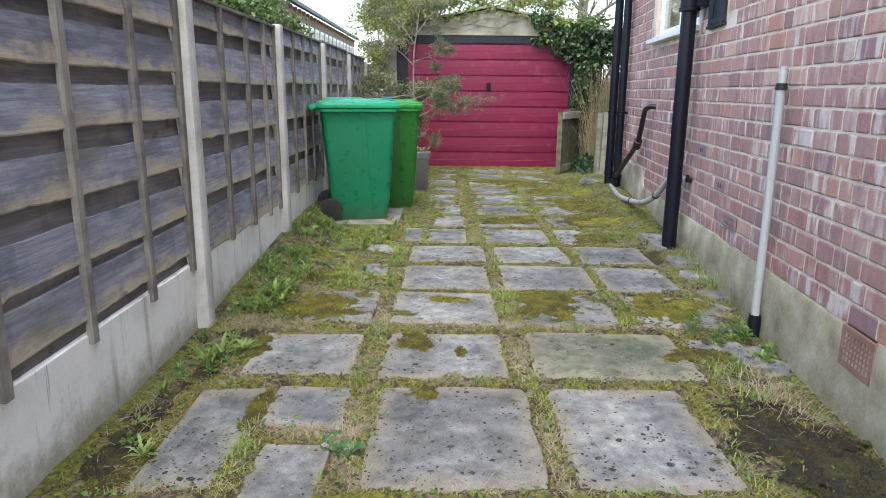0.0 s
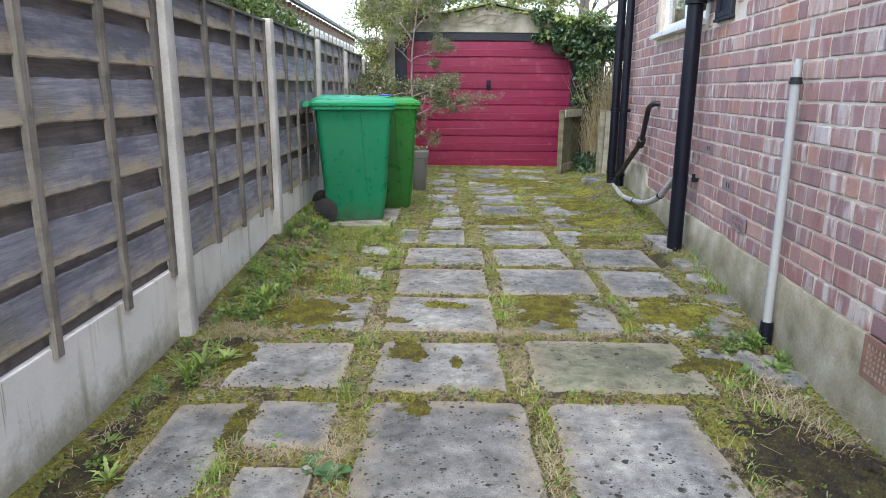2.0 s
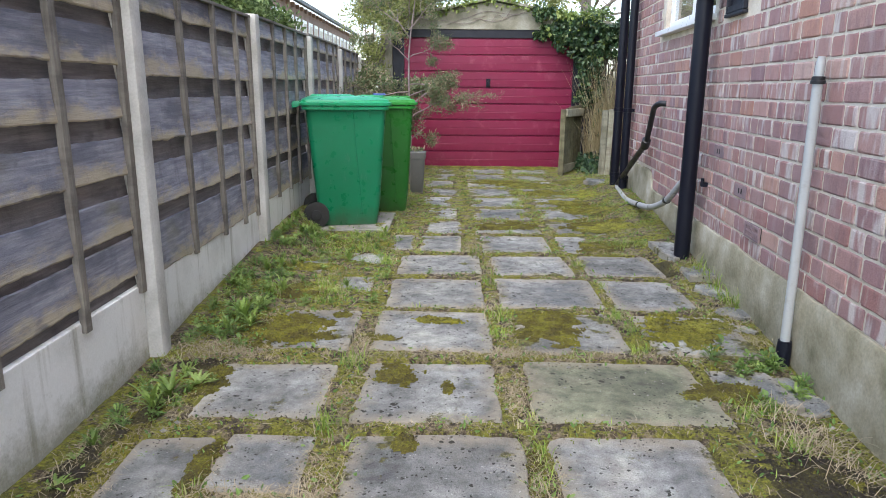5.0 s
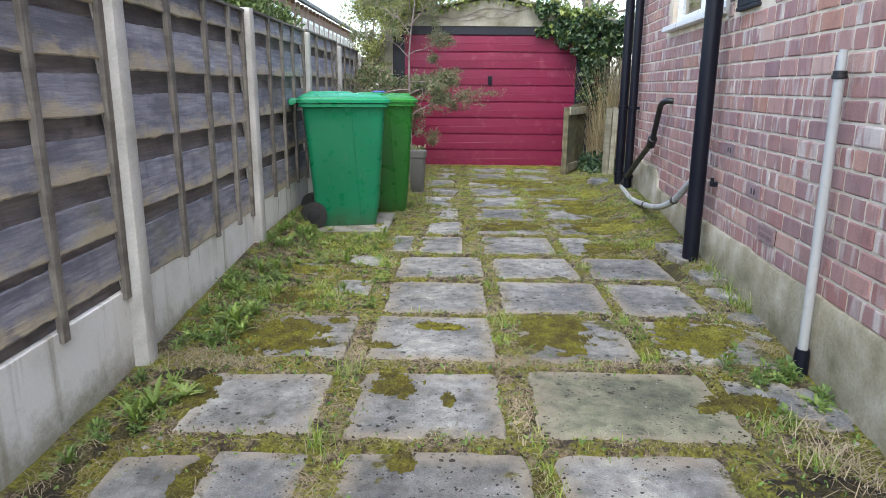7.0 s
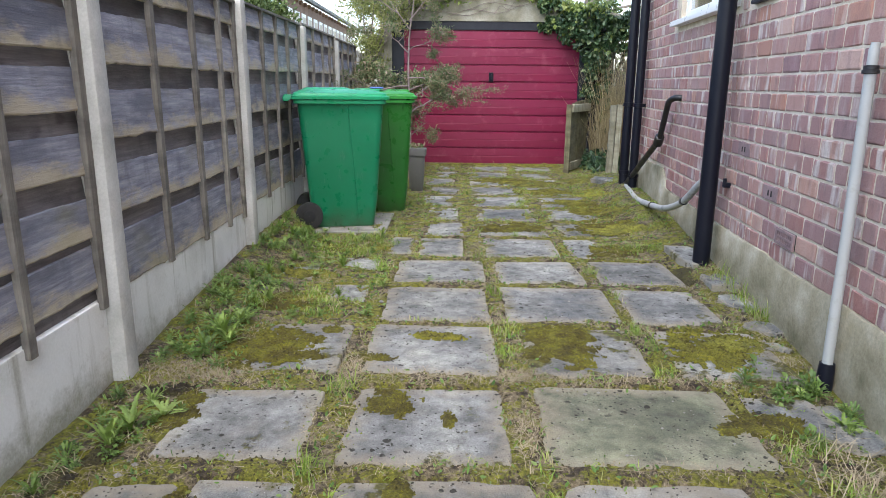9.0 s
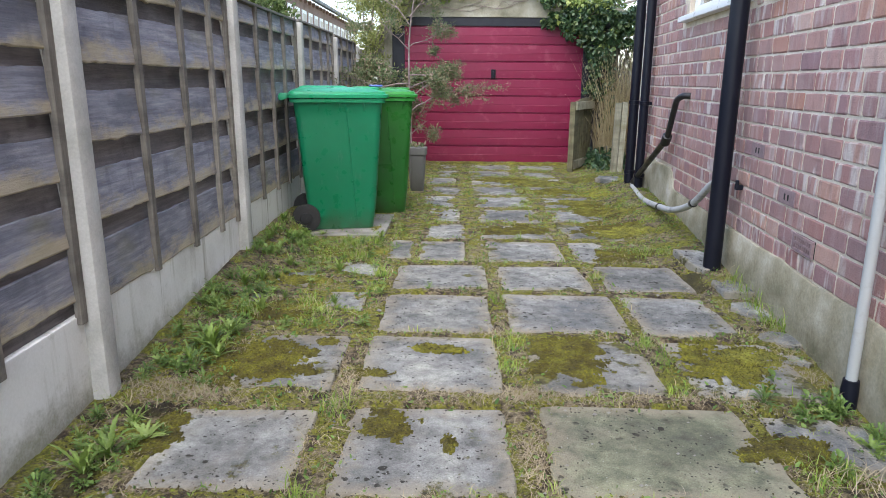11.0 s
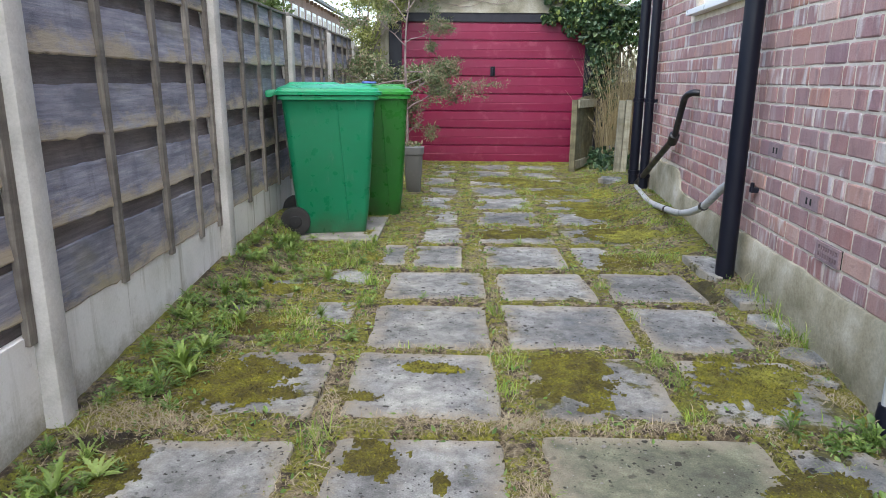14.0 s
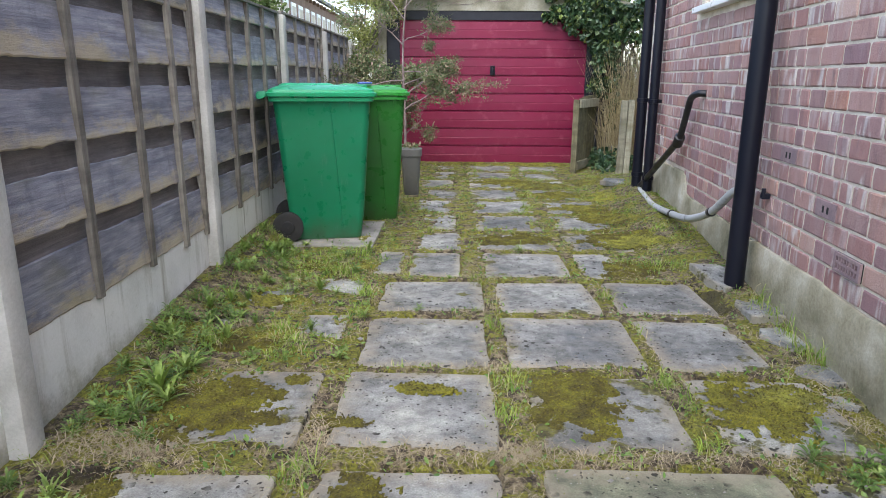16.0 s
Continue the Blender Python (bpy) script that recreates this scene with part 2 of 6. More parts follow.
MOSS = moss_material("moss", [(0.3, (0.028, 0.020, 0.006)), (0.45, (0.085, 0.072, 0.009)), (0.58, (0.165, 0.155, 0.012)), (0.75, (0.30, 0.30, 0.022))])
BRIGHT_MOSS = moss_material("bright_moss", [(0.3, (0.035, 0.026, 0.010)), (0.45, (0.10, 0.088, 0.015)), (0.56, (0.21, 0.205, 0.022)), (0.75, (0.34, 0.355, 0.05))])
HUMUS = moss_material("dark_humus", [(0.3, (0.010, 0.007, 0.005)), (0.45, (0.032, 0.024, 0.012)), (0.58, (0.07, 0.062, 0.014)), (0.75, (0.18, 0.165, 0.05))])
GRASS = foliage_material("grass_blades", [(0.0, (0.13, 0.22, 0.025)), (0.45, (0.23, 0.35, 0.045)), (0.75, (0.33, 0.42, 0.08)), (0.85, (0.36, 0.31, 0.17)), (1.0, (0.46, 0.40, 0.25))])
STRAW = foliage_material("dry_straw", [(0.0, (0.34, 0.28, 0.17)), (0.6, (0.48, 0.41, 0.28)), (1.0, (0.26, 0.20, 0.12))])
WEED = foliage_material("weed_leaves", [(0.0, (0.08, 0.165, 0.035)), (0.5, (0.15, 0.275, 0.055)), (1.0, (0.23, 0.35, 0.10))], 0.55)
IVY = foliage_material("ivy_leaves", [(0.0, (0.014, 0.038, 0.016)), (0.45, (0.035, 0.08, 0.032)), (0.8, (0.07, 0.125, 0.05)), (1.0, (0.15, 0.2, 0.085))], 0.42, 0.12)
IVY_LIGHT = foliage_material("young_ivy_leaves", [(0.0, (0.10, 0.16, 0.03)), (0.5, (0.20, 0.27, 0.06)), (1.0, (0.31, 0.36, 0.12))], 0.5)
SHRUB = foliage_material("yellow_green_leaves", [(0.0, (0.10, 0.13, 0.03)), (0.5, (0.22, 0.25, 0.07)), (1.0, (0.36, 0.37, 0.15))], 0.6, 0.35)
HEDGE = foliage_material("hedge_leaves", [(0.0, (0.06, 0.10, 0.03)), (0.5, (0.11, 0.17, 0.05)), (1.0, (0.2, 0.26, 0.1))], 0.6)
JUNIPER = foliage_material("juniper_sprays", [(0.0, (0.08, 0.13, 0.05)), (0.5, (0.16, 0.20, 0.09)), (0.8, (0.26, 0.24, 0.13)), (1.0, (0.36, 0.27, 0.22))], 0.7)
CANE = foliage_material("dry_canes", [(0.0, (0.30, 0.24, 0.12)), (0.5, (0.48, 0.40, 0.22)), (1.0, (0.6, 0.52, 0.33))], 0.8, 0.1)
BARK = two_scale("bark", [(0.3, (0.10, 0.085, 0.07)), (0.7, (0.24, 0.21, 0.18))], 12, 60, 0.9, 0.6, 0.01)
TWIG = two_scale("pale_twigs", [(0.3, (0.13, 0.10, 0.095)), (0.7, (0.28, 0.22, 0.215))], 12, 60, 0.85, 0.4, 0.004)
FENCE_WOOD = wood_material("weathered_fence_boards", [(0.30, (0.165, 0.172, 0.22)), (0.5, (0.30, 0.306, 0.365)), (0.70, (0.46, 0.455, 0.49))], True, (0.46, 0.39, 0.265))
# back boards: less bleached brown, with the shade of the recess mixed into the colour
SHADED_BACK_WOOD = wood_material("shaded_brown_boards", [(0.25, (0.10, 0.09, 0.09)), (0.5, (0.175, 0.16, 0.158)), (0.75, (0.27, 0.245, 0.235))], False)
BATTEN_WOOD = wood_material("weathered_battens", [(0.25, (0.14, 0.125, 0.11)), (0.5, (0.235, 0.215, 0.185)), (0.75, (0.34, 0.31, 0.26))], False, None, True)
GATE_WOOD = wood_material("old_gate_timber", [(0.25, (0.09, 0.08, 0.042)), (0.5, (0.17, 0.155, 0.09)), (0.75, (0.26, 0.24, 0.15))], True, None, True)
POST_WOOD = wood_material("pale_post_timber", [(0.25, (0.24, 0.22, 0.15)), (0.5, (0.38, 0.36, 0.26)), (0.75, (0.50, 0.48, 0.37))], True, None, True)
POST = two_scale("concrete_post", [(0.3, (0.33, 0.325, 0.29)), (0.5, (0.46, 0.455, 0.425)), (0.7, (0.54, 0.535, 0.505))], 5, 90, 0.9, 0.3, 0.003, depth=0.3)


def gravel_board_material():
    m, nt, b = material("concrete_gravel_board", 0.9)
    v = place_coords(nt)
    c = ramp(nt, noise_of(nt, v, 2.2, 5), [(0.3, (0.62, 0.62, 0.585)), (0.5, (0.74, 0.74, 0.71)), (0.75, (0.80, 0.80, 0.78))])
    run = noise_of(nt, place_coords(nt, (9, 9, 0.7)), 1.0, 4, 0.6)
    c = mix(nt, ramp(nt, run, [(0.55, (0.0,)), (0.74, (0.7,))]), c, (0.24, 0.225, 0.15))
    c = mix(nt, ramp(nt, noise_of(nt, place_coords(nt, (30, 30, 1.2)), 1.0, 3, 0.6), [(0.66, (0.0,)), (0.72, (0.6,))]), c, (0.19, 0.17, 0.11))
    sep = nt.nodes.new("ShaderNodeSeparateXYZ")
    nt.links.new(v, sep.inputs[0])
    foot = maths(nt, 'ADD', maths(nt, 'MULTIPLY', sep.outputs[2], 3.0), noise_of(nt, v, 9, 6, 0.7))
    c = mix(nt, ramp(nt, foot, [(0.5, (0.75,)), (0.95, (0.0,))]), c, (0.22, 0.215, 0.13))
    c = mix(nt, ramp(nt, noise_of(nt, v, 13, 5, 0.75), [(0.6, (0.0,)), (0.72, (0.35,))]), c, (0.36, 0.35, 0.30))
    g = noise_of(nt, v, 90, 4, 0.7)
    c = mix(nt, 0.35, c, ramp(nt, g, [(0.3, (0.3,)), (0.7, (0.7,))]), 'OVERLAY')
    colour(nt, b, c)
    bump(nt, b, g, 0.25, 0.003)
    return m


GRAVEL = gravel_board_material()


def paint_material(name, base, worn, rough=0.45, wear=0.62, scale=6.0, local=False):
    m, nt, b = material(name, rough)
    v = place_coords(nt, (1, 1, 1), local)
    n = noise_of(nt, v, scale, 7, 0.7)
    big = noise_of(nt, v, 0.9, 3)
    c = mix(nt, 0.4, base, ramp(nt, big, [(0.3, (0.38,)), (0.7, (0.62,))]), 'OVERLAY')
    c = mix(nt, ramp(nt, n, [(wear, (0.0,)), (wear + 0.16, (0.6,))]), c, worn)
    colour(nt, b, c)
    rr = ramp(nt, noise_of(nt, v, 9, 4), [(0.3, (max(0.05, rough - 0.12),)), (0.7, (min(1, rough + 0.15),))])
    nt.links.new(rr, b.inputs["Roughness"])
    bump(nt, b, n, 0.12, 0.003)
    return m


RED = paint_material("crimson_paint", (0.185, 0.006, 0.042), (0.30, 0.07, 0.11), 0.45, 0.55, 5.0)
NAVY = paint_material("navy_paint", (0.007, 0.009, 0.017), (0.035, 0.04, 0.055), 0.55)
BLACK = paint_material("black_gloss_paint", (0.006, 0.007, 0.014), (0.05, 0.05, 0.06), 0.42, 0.68, 14)
BLACK.node_tree.nodes["Principled BSDF"].inputs["Specular IOR Level"].default_value = 0.25
BLACK_WORN = paint_material("worn_black_plastic", (0.012, 0.012, 0.014), (0.11, 0.11, 0.105), 0.42, 0.58, 16)
GREYPIPE = paint_material("grey_white_plastic", (0.38, 0.395, 0.39), (0.28, 0.27, 0.23), 0.45, 0.58, 9)
HOSE = paint_material("dirty_grey_hose", (0.42, 0.43, 0.43), (0.05, 0.05, 0.05), 0.5, 0.52, 14)
WHITE = paint_material("white_plastic", (0.78, 0.79, 0.80), (0.5, 0.5, 0.48), 0.35, 0.66, 8)
TERRA = two_scale("terracotta", [(0.3, (0.19, 0.10, 0.075)), (0.7, (0.29, 0.165, 0.12))], 9, 80, 0.9, 0.3, 0.003)
ENGINEER = two_scale("blue_brick_vent", [(0.3, (0.17, 0.12, 0.13)), (0.7, (0.30, 0.21, 0.21))], 9, 80, 0.8, 0.3, 0.003)
# near-black colour that stands in for shade inside vent holes
DARK = two_scale("hole_shade", [(0.3, (0.008, 0.008, 0.008)), (0.7, (0.015, 0.014, 0.013))], 9, 60, 0.95)
GARAGE_CONCRETE = two_scale("garage_concrete", [(0.3, (0.15, 0.145, 0.10)), (0.5, (0.26, 0.25, 0.19)), (0.72, (0.38, 0.37, 0.31))], 4.5, 70, 0.92, 0.4, 0.006)


def bin_material(name, base, faded, dirty):
    """Moulded plastic with sun-faded clouds, scuffs and dirt splashed up from the ground."""
    m, nt, b = material(name, 0.4)
    v = place_coords(nt, (1, 1, 1), True)
    c = mix(nt, ramp(nt, noise_of(nt, v, 2.6, 5, 0.6), [(0.4, (0.0,)), (0.7, (0.7,))]), base, faded)
    scuff = noise_of(nt, place_coords(nt, (16, 16, 5), True), 1.5, 6, 0.75)
    c = mix(nt, ramp(nt, scuff, [(0.6, (0.0,)), (0.75, (0.35,))]), c, (0.30, 0.36, 0.30))
    if dirty:
        sep = nt.nodes.new("ShaderNodeSeparateXYZ")
        nt.links.new(v, sep.inputs[0])
        splash = maths(nt, 'ADD', maths(nt, 'MULTIPLY', sep.outputs[2], 2.2), noise_of(nt, v, 7, 6, 0.7))
        c = mix(nt, ramp(nt, splash, [(0.5, (0.55,)), (0.95, (0.0,))]), c, (0.045, 0.045, 0.02))
    colour(nt, b, c)
    nt.links.new(ramp(nt, noise_of(nt, v, 11, 5), [(0.3, (0.22,)), (0.7, (0.46,))]), b.inputs["Roughness"])
    bump(nt, b, noise_of(nt, v, 160, 3), 0.08, 0.002)
    return m


BIN_GREEN = bin_material("emerald_bin_plastic", (0.002, 0.15, 0.066), (0.008, 0.20, 0.095), True)
BIN_LID = bin_material("emerald_lid_plastic", (0.005, 0.25, 0.105), (0.03, 0.33, 0.17), False)
BIN_LEAF = bin_material("leaf_green_bin_plastic", (0.010, 0.115, 0.013), (0.02, 0.15, 0.025), True)
BIN_LEAF_LID = bin_material("leaf_green_lid_plastic", (0.018, 0.21, 0.028), (0.05, 0.27, 0.06), False)
RUBBER = two_scale("black_rubber", [(0.3, (0.012, 0.012, 0.012)), (0.7, (0.03, 0.03, 0.03))], 12, 90, 0.75, 0.2, 0.002)
PRINT = paint_material("pale_print", (0.55, 0.62, 0.55), (0.3, 0.4, 0.3), 0.6)
POTGREY = paint_material("grey_pot_plastic", (0.12, 0.125, 0.12), (0.24, 0.24, 0.22), 0.55, 0.56, 8)
BLUE = paint_material("blue_plastic", (0.05, 0.10, 0.35), (0.2, 0.25, 0.4), 0.4)
ROOF = two_scale("roof_tiles", [(0.3, (0.10, 0.07, 0.06)), (0.7, (0.2, 0.14, 0.11))], 3, 40, 0.9)
# bright sky reflection on the neighbour's panes, painted as a pale opaque colour
PANE_GLARE = two_scale("pale_pane_glare", [(0.3, (0.5, 0.46, 0.38)), (0.7, (0.62, 0.58, 0.5))], 2, 40, 0.9)
BROWN_WALL = two_scale("brown_brickwork", [(0.3, (0.2, 0.13, 0.10)), (0.7, (0.3, 0.2, 0.16))], 2, 40, 0.9)
STEEL = two_scale("dull_steel", [(0.3, (0.25, 0.25, 0.25)), (0.7, (0.4, 0.4, 0.4))], 9, 60, 0.45, 0.1, 0.002, metal=0.8)
STONE = two_scale("broken_stone", [(0.3, (0.16, 0.155, 0.14)), (0.7, (0.34, 0.33, 0.3))], 6, 80, 0.9, 0.6, 0.006)

m, nt, b = material("window_glass", 0.02)
b.inputs["Base Color"].default_value = (0.9, 0.95, 0.95, 1)
b.inputs["Transmission Weight"].default_value = 1.0
b.inputs["IOR"].default_value = 1.5
GLASS = m


# ---- mesh helpers ----
def finish(name, bm, mat, smooth=False):
    me = bpy.data.meshes.new(name)
    bm.to_mesh(me)
    bm.free()
    if mat:
        me.materials.append(mat)
    if smooth:
        for p in me.polygons:
            p.use_smooth = True
        me.set_sharp_from_angle(angle=radians(38))
    return me


def part(name, bm, mat, parent, label="", smooth=False):
    """One mesh object under a thing or a part."""
    ob = new(name, finish(name, bm, mat, smooth))
    ob.parent = parent
    if label:
        tagged(ob, label)
    return ob


def thing(name, bm, mat, label, category, group="", kind="", smooth=False):
    return tagged(new(name, finish(name, bm, mat, smooth)), label, category, group, kind)


def holder(name, m, label, category, group=""):
    ob = new(name)
    ob.matrix_world = m
    return tagged(ob, label, category, group)


def box(bm, x0, x1, y0, y1, z0, z1, bevel=0.0):
    new_bm = bmesh.new()
    bmesh.ops.create_cube(new_bm, size=1)
    for v in new_bm.verts:
        v.co = Vector(((x0 + x1) / 2 + v.co.x * (x1 - x0), (y0 + y1) / 2 + v.co.y * (y1 - y0), (z0 + z1) / 2 + v.co.z * (z1 - z0)))
    if bevel:
        bmesh.ops.bevel(new_bm, geom=new_bm.edges[:], offset=bevel, segments=2, affect='EDGES', profile=0.7)
    me = bpy.data.meshes.new("scratch")
    new_bm.to_mesh(me)
    new_bm.free()
    bm.from_mesh(me)
    bpy.data.meshes.remove(me)
    return bm


def boxed(*a, **k):
    return box(bmesh.new(), *a, **k)


def tube(bm, pts, radius, sides=14, caps=True):
    """A pipe along points; radius is a number or one for each point."""
    pts = [Vector(p) for p in pts]
    rs = radius if isinstance(radius, (list, tuple)) else [radius] * len(pts)
    rings, side = [], None
    for i, p in enumerate(pts):
        d = (pts[min(i + 1, len(pts) - 1)] - pts[max(i - 1, 0)]).normalized()
        if side is None:
            side = d.orthogonal().normalized()
        side = (side - d * side.dot(d)).normalized()
        other = d.cross(side)
        rings.append([bm.verts.new(p + rs[i] * (math.cos(a) * side + math.sin(a) * other)) for a in [2 * math.pi * k / sides for k in range(sides)]])
    for a, b2 in zip(rings, rings[1:]):
        for k in range(sides):
            bm.faces.new((a[k], a[(k + 1) % sides], b2[(k + 1) % sides], b2[k]))
    if caps:
        bm.faces.new(rings[0][::-1])
        bm.faces.new(rings[-1])
    return bm


def bend(pts, n=8):
    """A smooth curve through points (Catmull-Rom)."""
    p = [Vector(q) for q in pts]
    p = [2 * p[0] - p[1]] + p + [2 * p[-1] - p[-2]]
    out = []
    for i in range(1, len(p) - 2):
        for k in range(n):
            t = k / n
            out.append(0.5 * ((2 * p[i]) + (p[i + 1] - p[i - 1]) * t + (2 * p[i - 1] - 5 * p[i] + 4 * p[i + 1] - p[i + 2]) * t * t + (3 * p[i] - p[i - 1] - 3 * p[i + 1] + p[i + 2]) * t ** 3))
    return out + [p[-2]]


def loft(bm, rings):
    vs = [[bm.verts.new(q) for q in r] for r in rings]
    n = len(vs[0])
    for a, b2 in zip(vs, vs[1:]):
        for k in range(n):
            bm.faces.new((a[k], a[(k + 1) % n], b2[(k + 1) % n], b2[k]))
    bm.faces.new(vs[0][::-1])
    bm.faces.new(vs[-1])
    return bm


def rounded(x0, x1, y0, y1, z, r, n=5):
    out = []
    for cx, cy, a0 in ((x1 - r, y1 - r, 0), (x0 + r, y1 - r, 90), (x0 + r, y0 + r, 180), (x1 - r, y0 + r, 270)):
        for k in range(n + 1):
            a = radians(a0 + 90 * k / n)
            out.append((cx + r * math.cos(a), cy + r * math.sin(a), z))
    return out


def raw(name, verts, faces, mat):
    me = bpy.data.meshes.new(name)
    me.from_pydata([tuple(v) for v in verts], [], faces)
    me.materials.append(mat)
    return me


def leaves(rng, centres, size, up=0.3, wide=0.55, fold=0.25):
    """Folded leaf blades, six corners each, at the given centres."""
    v, f = [], []
    for c in centres:
        d = Vector((rng.gauss(0, 1), rng.gauss(0, 1), rng.gauss(0, 1) + up)).normalized()
        s = d.cross(Vector((rng.gauss(0, 1), rng.gauss(0, 1), rng.gauss(0, 1)))).normalized()
        n = d.cross(s)
        l = size * rng.uniform(0.6, 1.3)
        w = l * wide * 0.5
        c = Vector(c)
        i = len(v)
        v += [c, c + d * l * 0.35 + s * w + n * w * fold, c + d * l * 0.75 + s * w * 0.7 + n * w * fold, c + d * l - n * l * 0.08, c + d * l * 0.75 - s * w * 0.7 + n * w * fold, c + d * l * 0.35 - s * w + n * w * fold]
        f += [(i, i + 1, i + 2, i + 3), (i, i + 3, i + 4, i + 5)]
    return v, f


def smoothstep(a, b2, x):
    t = min(1.0, max(0.0, (x - a) / (b2 - a)))
    return t * t * (3 - 2 * t)


# ---- ground ----
FENCE = pose(-1.085, 3.475, 0, 0, 0, 0.45)
WALL = pose(2.0, 3.5, 0, 0, 0, -4.3)


def fence_x(y):
    return -1.085 - math.tan(radians(0.45)) * (y - 3.43)


def wall_x(y):
    return 2.0 + math.tan(radians(4.3)) * (y - 3.5)


def bank(x, y):
    """The strips along fence and wall climb a little away from the street."""
    fade = 1 - smoothstep(8.5, 11, y) * 0.5
    up_left = max(-0.02, min(0.14, 0.062 * (y - 3.45))) * fade
    up_right = max(-0.08, min(0.15, 0.058 * (y - 4.5))) * fade
    left = 1 - smoothstep(0.04, 0.5 - 0.2 * smoothstep(5.5, 6.2, y), x - fence_x(y))
    right = 1 - smoothstep(0.05, 0.6, wall_x(y) - x)
    hollow = 0.10 * math.exp(-((x - 1.83) / 0.07) ** 2 - ((y - 5.2) / 0.26) ** 2)
    return up_left * left + up_right * right - hollow


LANES = [(0.60, 1.22), (1.30, 1.86), (1.93, 2.73), (2.80, 3.41), (3.53, 4.14), (4.20, 4.83), (4.92, 5.49), (5.59, 6.22), (6.28, 6.86), (6.95, 7.60), (7.68, 8.36), (8.44, 9.08), (9.15, 9.80), (9.88, 10.5), (10.6, 11.2)]


def slab_plan():
    """x0, x1, y0, y1, kind of finish for each slab."""
    rng = random.Random(3)
    out = []
    for i, (y0, y1) in enumerate(LANES, -2):
        j = lambda: rng.uniform(-0.015, 0.015)
        b0, b1, c0, c1, d0, d1 = -0.08, 0.525, 0.60, 1.18, 1.27, 1.82
        if i < 0:
            out += [(-0.72, -0.16, y0, y1 if i < -1 else 1.72, 'plain')]
        if i == 0:
            b0, b1, c0, c1 = -0.055, 0.59, 0.66, 1.255
            out += [(-0.80, -0.51, 1.90, 2.68, 'plain'), (-0.475, -0.16, 2.34, 2.71, 'plain'), (-0.43, -0.16, 1.8, 2.23, 'plain')]
        elif i == 1:
            b0, b1, c0, c1 = -0.065, 0.54, 0.64, 1.42
            out += [(-0.72, -0.19, y0 + 0.03, y1 - 0.05, 'plain'), (1.475, 1.80, 3.05, y1, 'mossy')]
        elif i == 2:
            out += [(-0.66, -0.19, y0, y1, 'plain')]
            c0, c1, d0, d1 = 0.65, 1.225, 1.32, 1.86
        elif i == 3:
            out += [(-0.46, -0.19, 4.52, 4.86, 'plain'), (-0.90, -0.73, 4.55, 4.83, 'mossy'), (-0.83, -0.58, 4.94, 5.28, 'plain'), (-0.49, -0.18, 5.20, 5.54, 'plain')]
            c1, d0, d1 = 1.235, 1.275, 1.76
        if i == 5:
            out += [(-0.17, 0.0, y0 + 0.05, y1, 'plain')]
            b0, b1, c0, c1, d0, d1 = 0.065, 0.40, 0.57, 1.115, 1.20, 1.48
        if i >= 6:
            b0, b1 = rng.uniform(-0.1, 0.1), rng.uniform(0.32, 0.42)
            c0, c1 = 0.52, rng.uniform(1.05, 1.2)
            d0, d1 = c1 + 0.09, rng.uniform(1.6, 1.95)
        kind_c = 'green' if i == 1 else ('mossy' if i in (2, 6, 9) else 'plain')
        out.append((b0 + j(), b1 + j(), y0 + j(), y1 + j(), 'mossy' if i > 6 and i % 3 == 0 else 'plain'))
        out.append((c0 + j(), c1 + j(), y0 + j(), y1 + j(), kind_c))
        if i >= 2:
            out.append((d0 + j(), d1 + j(), y0 + j(), y1 + j(), 'mossy' if i in (2, 6, 7, 9, 11) else 'plain'))
    return out


PLAN = slab_plan()

# how far inside a slab a place lies (negative: in a joint), on a fine raster of the drive
RASTER = 0.0125
RX, RY = -1.7, 0.5
gx, gy = np.meshgrid(np.arange(RX, 3.5, RASTER), np.arange(RY, 12.8, RASTER), indexing='ij')
INSIDE = np.full(gx.shape, -9.0)
for px0, px1, py0, py1, fin in PLAN:
    INSIDE = np.maximum(INSIDE, np.minimum(np.minimum(gx - px0, px1 - gx), np.minimum(gy - py0, py1 - gy)))


def inside(x, y):
    i, j = int((x - RX) / RASTER), int((y - RY) / RASTER)
    return float(INSIDE[min(max(i, 0), INSIDE.shape[0] - 1), min(max(j, 0), INSIDE.shape[1] - 1)])


def creep(x, y):
    """How far soil and moss have crept over the slab edges here."""
    n = noise.noise(Vector((x * 3.3, y * 3.3, 21))) + 0.6 * noise.noise(Vector((x * 10, y * 10, 22))) + 0.35 * noise.noise(Vector((x * 27, y * 27, 23)))
    c = 0.010 + 0.040 * n
    wild = max(smoothstep(6.0, 7.5, y) * 0.8, smoothstep(-0.1, -0.4, x) * smoothstep(4.0, 4.4, y), smoothstep(1.2, 1.6, x) * smoothstep(5.4, 6.0, y))
    return c + wild * (0.055 + 0.17 * max(-0.25, n))


def ground_z(x, y):
    over = smoothstep(0.012, -0.012, inside(x, y) - creep(x, y))
    return bank(x, y) - 0.030 + over * 0.040 + 0.010 * noise.noise(Vector((x * 3.1, y * 3.1, 0))) + 0.008 * noise.noise(Vector((x * 11, y * 11, 4))) + 0.006 * noise.noise(Vector((x * 31, y * 31, 4)))


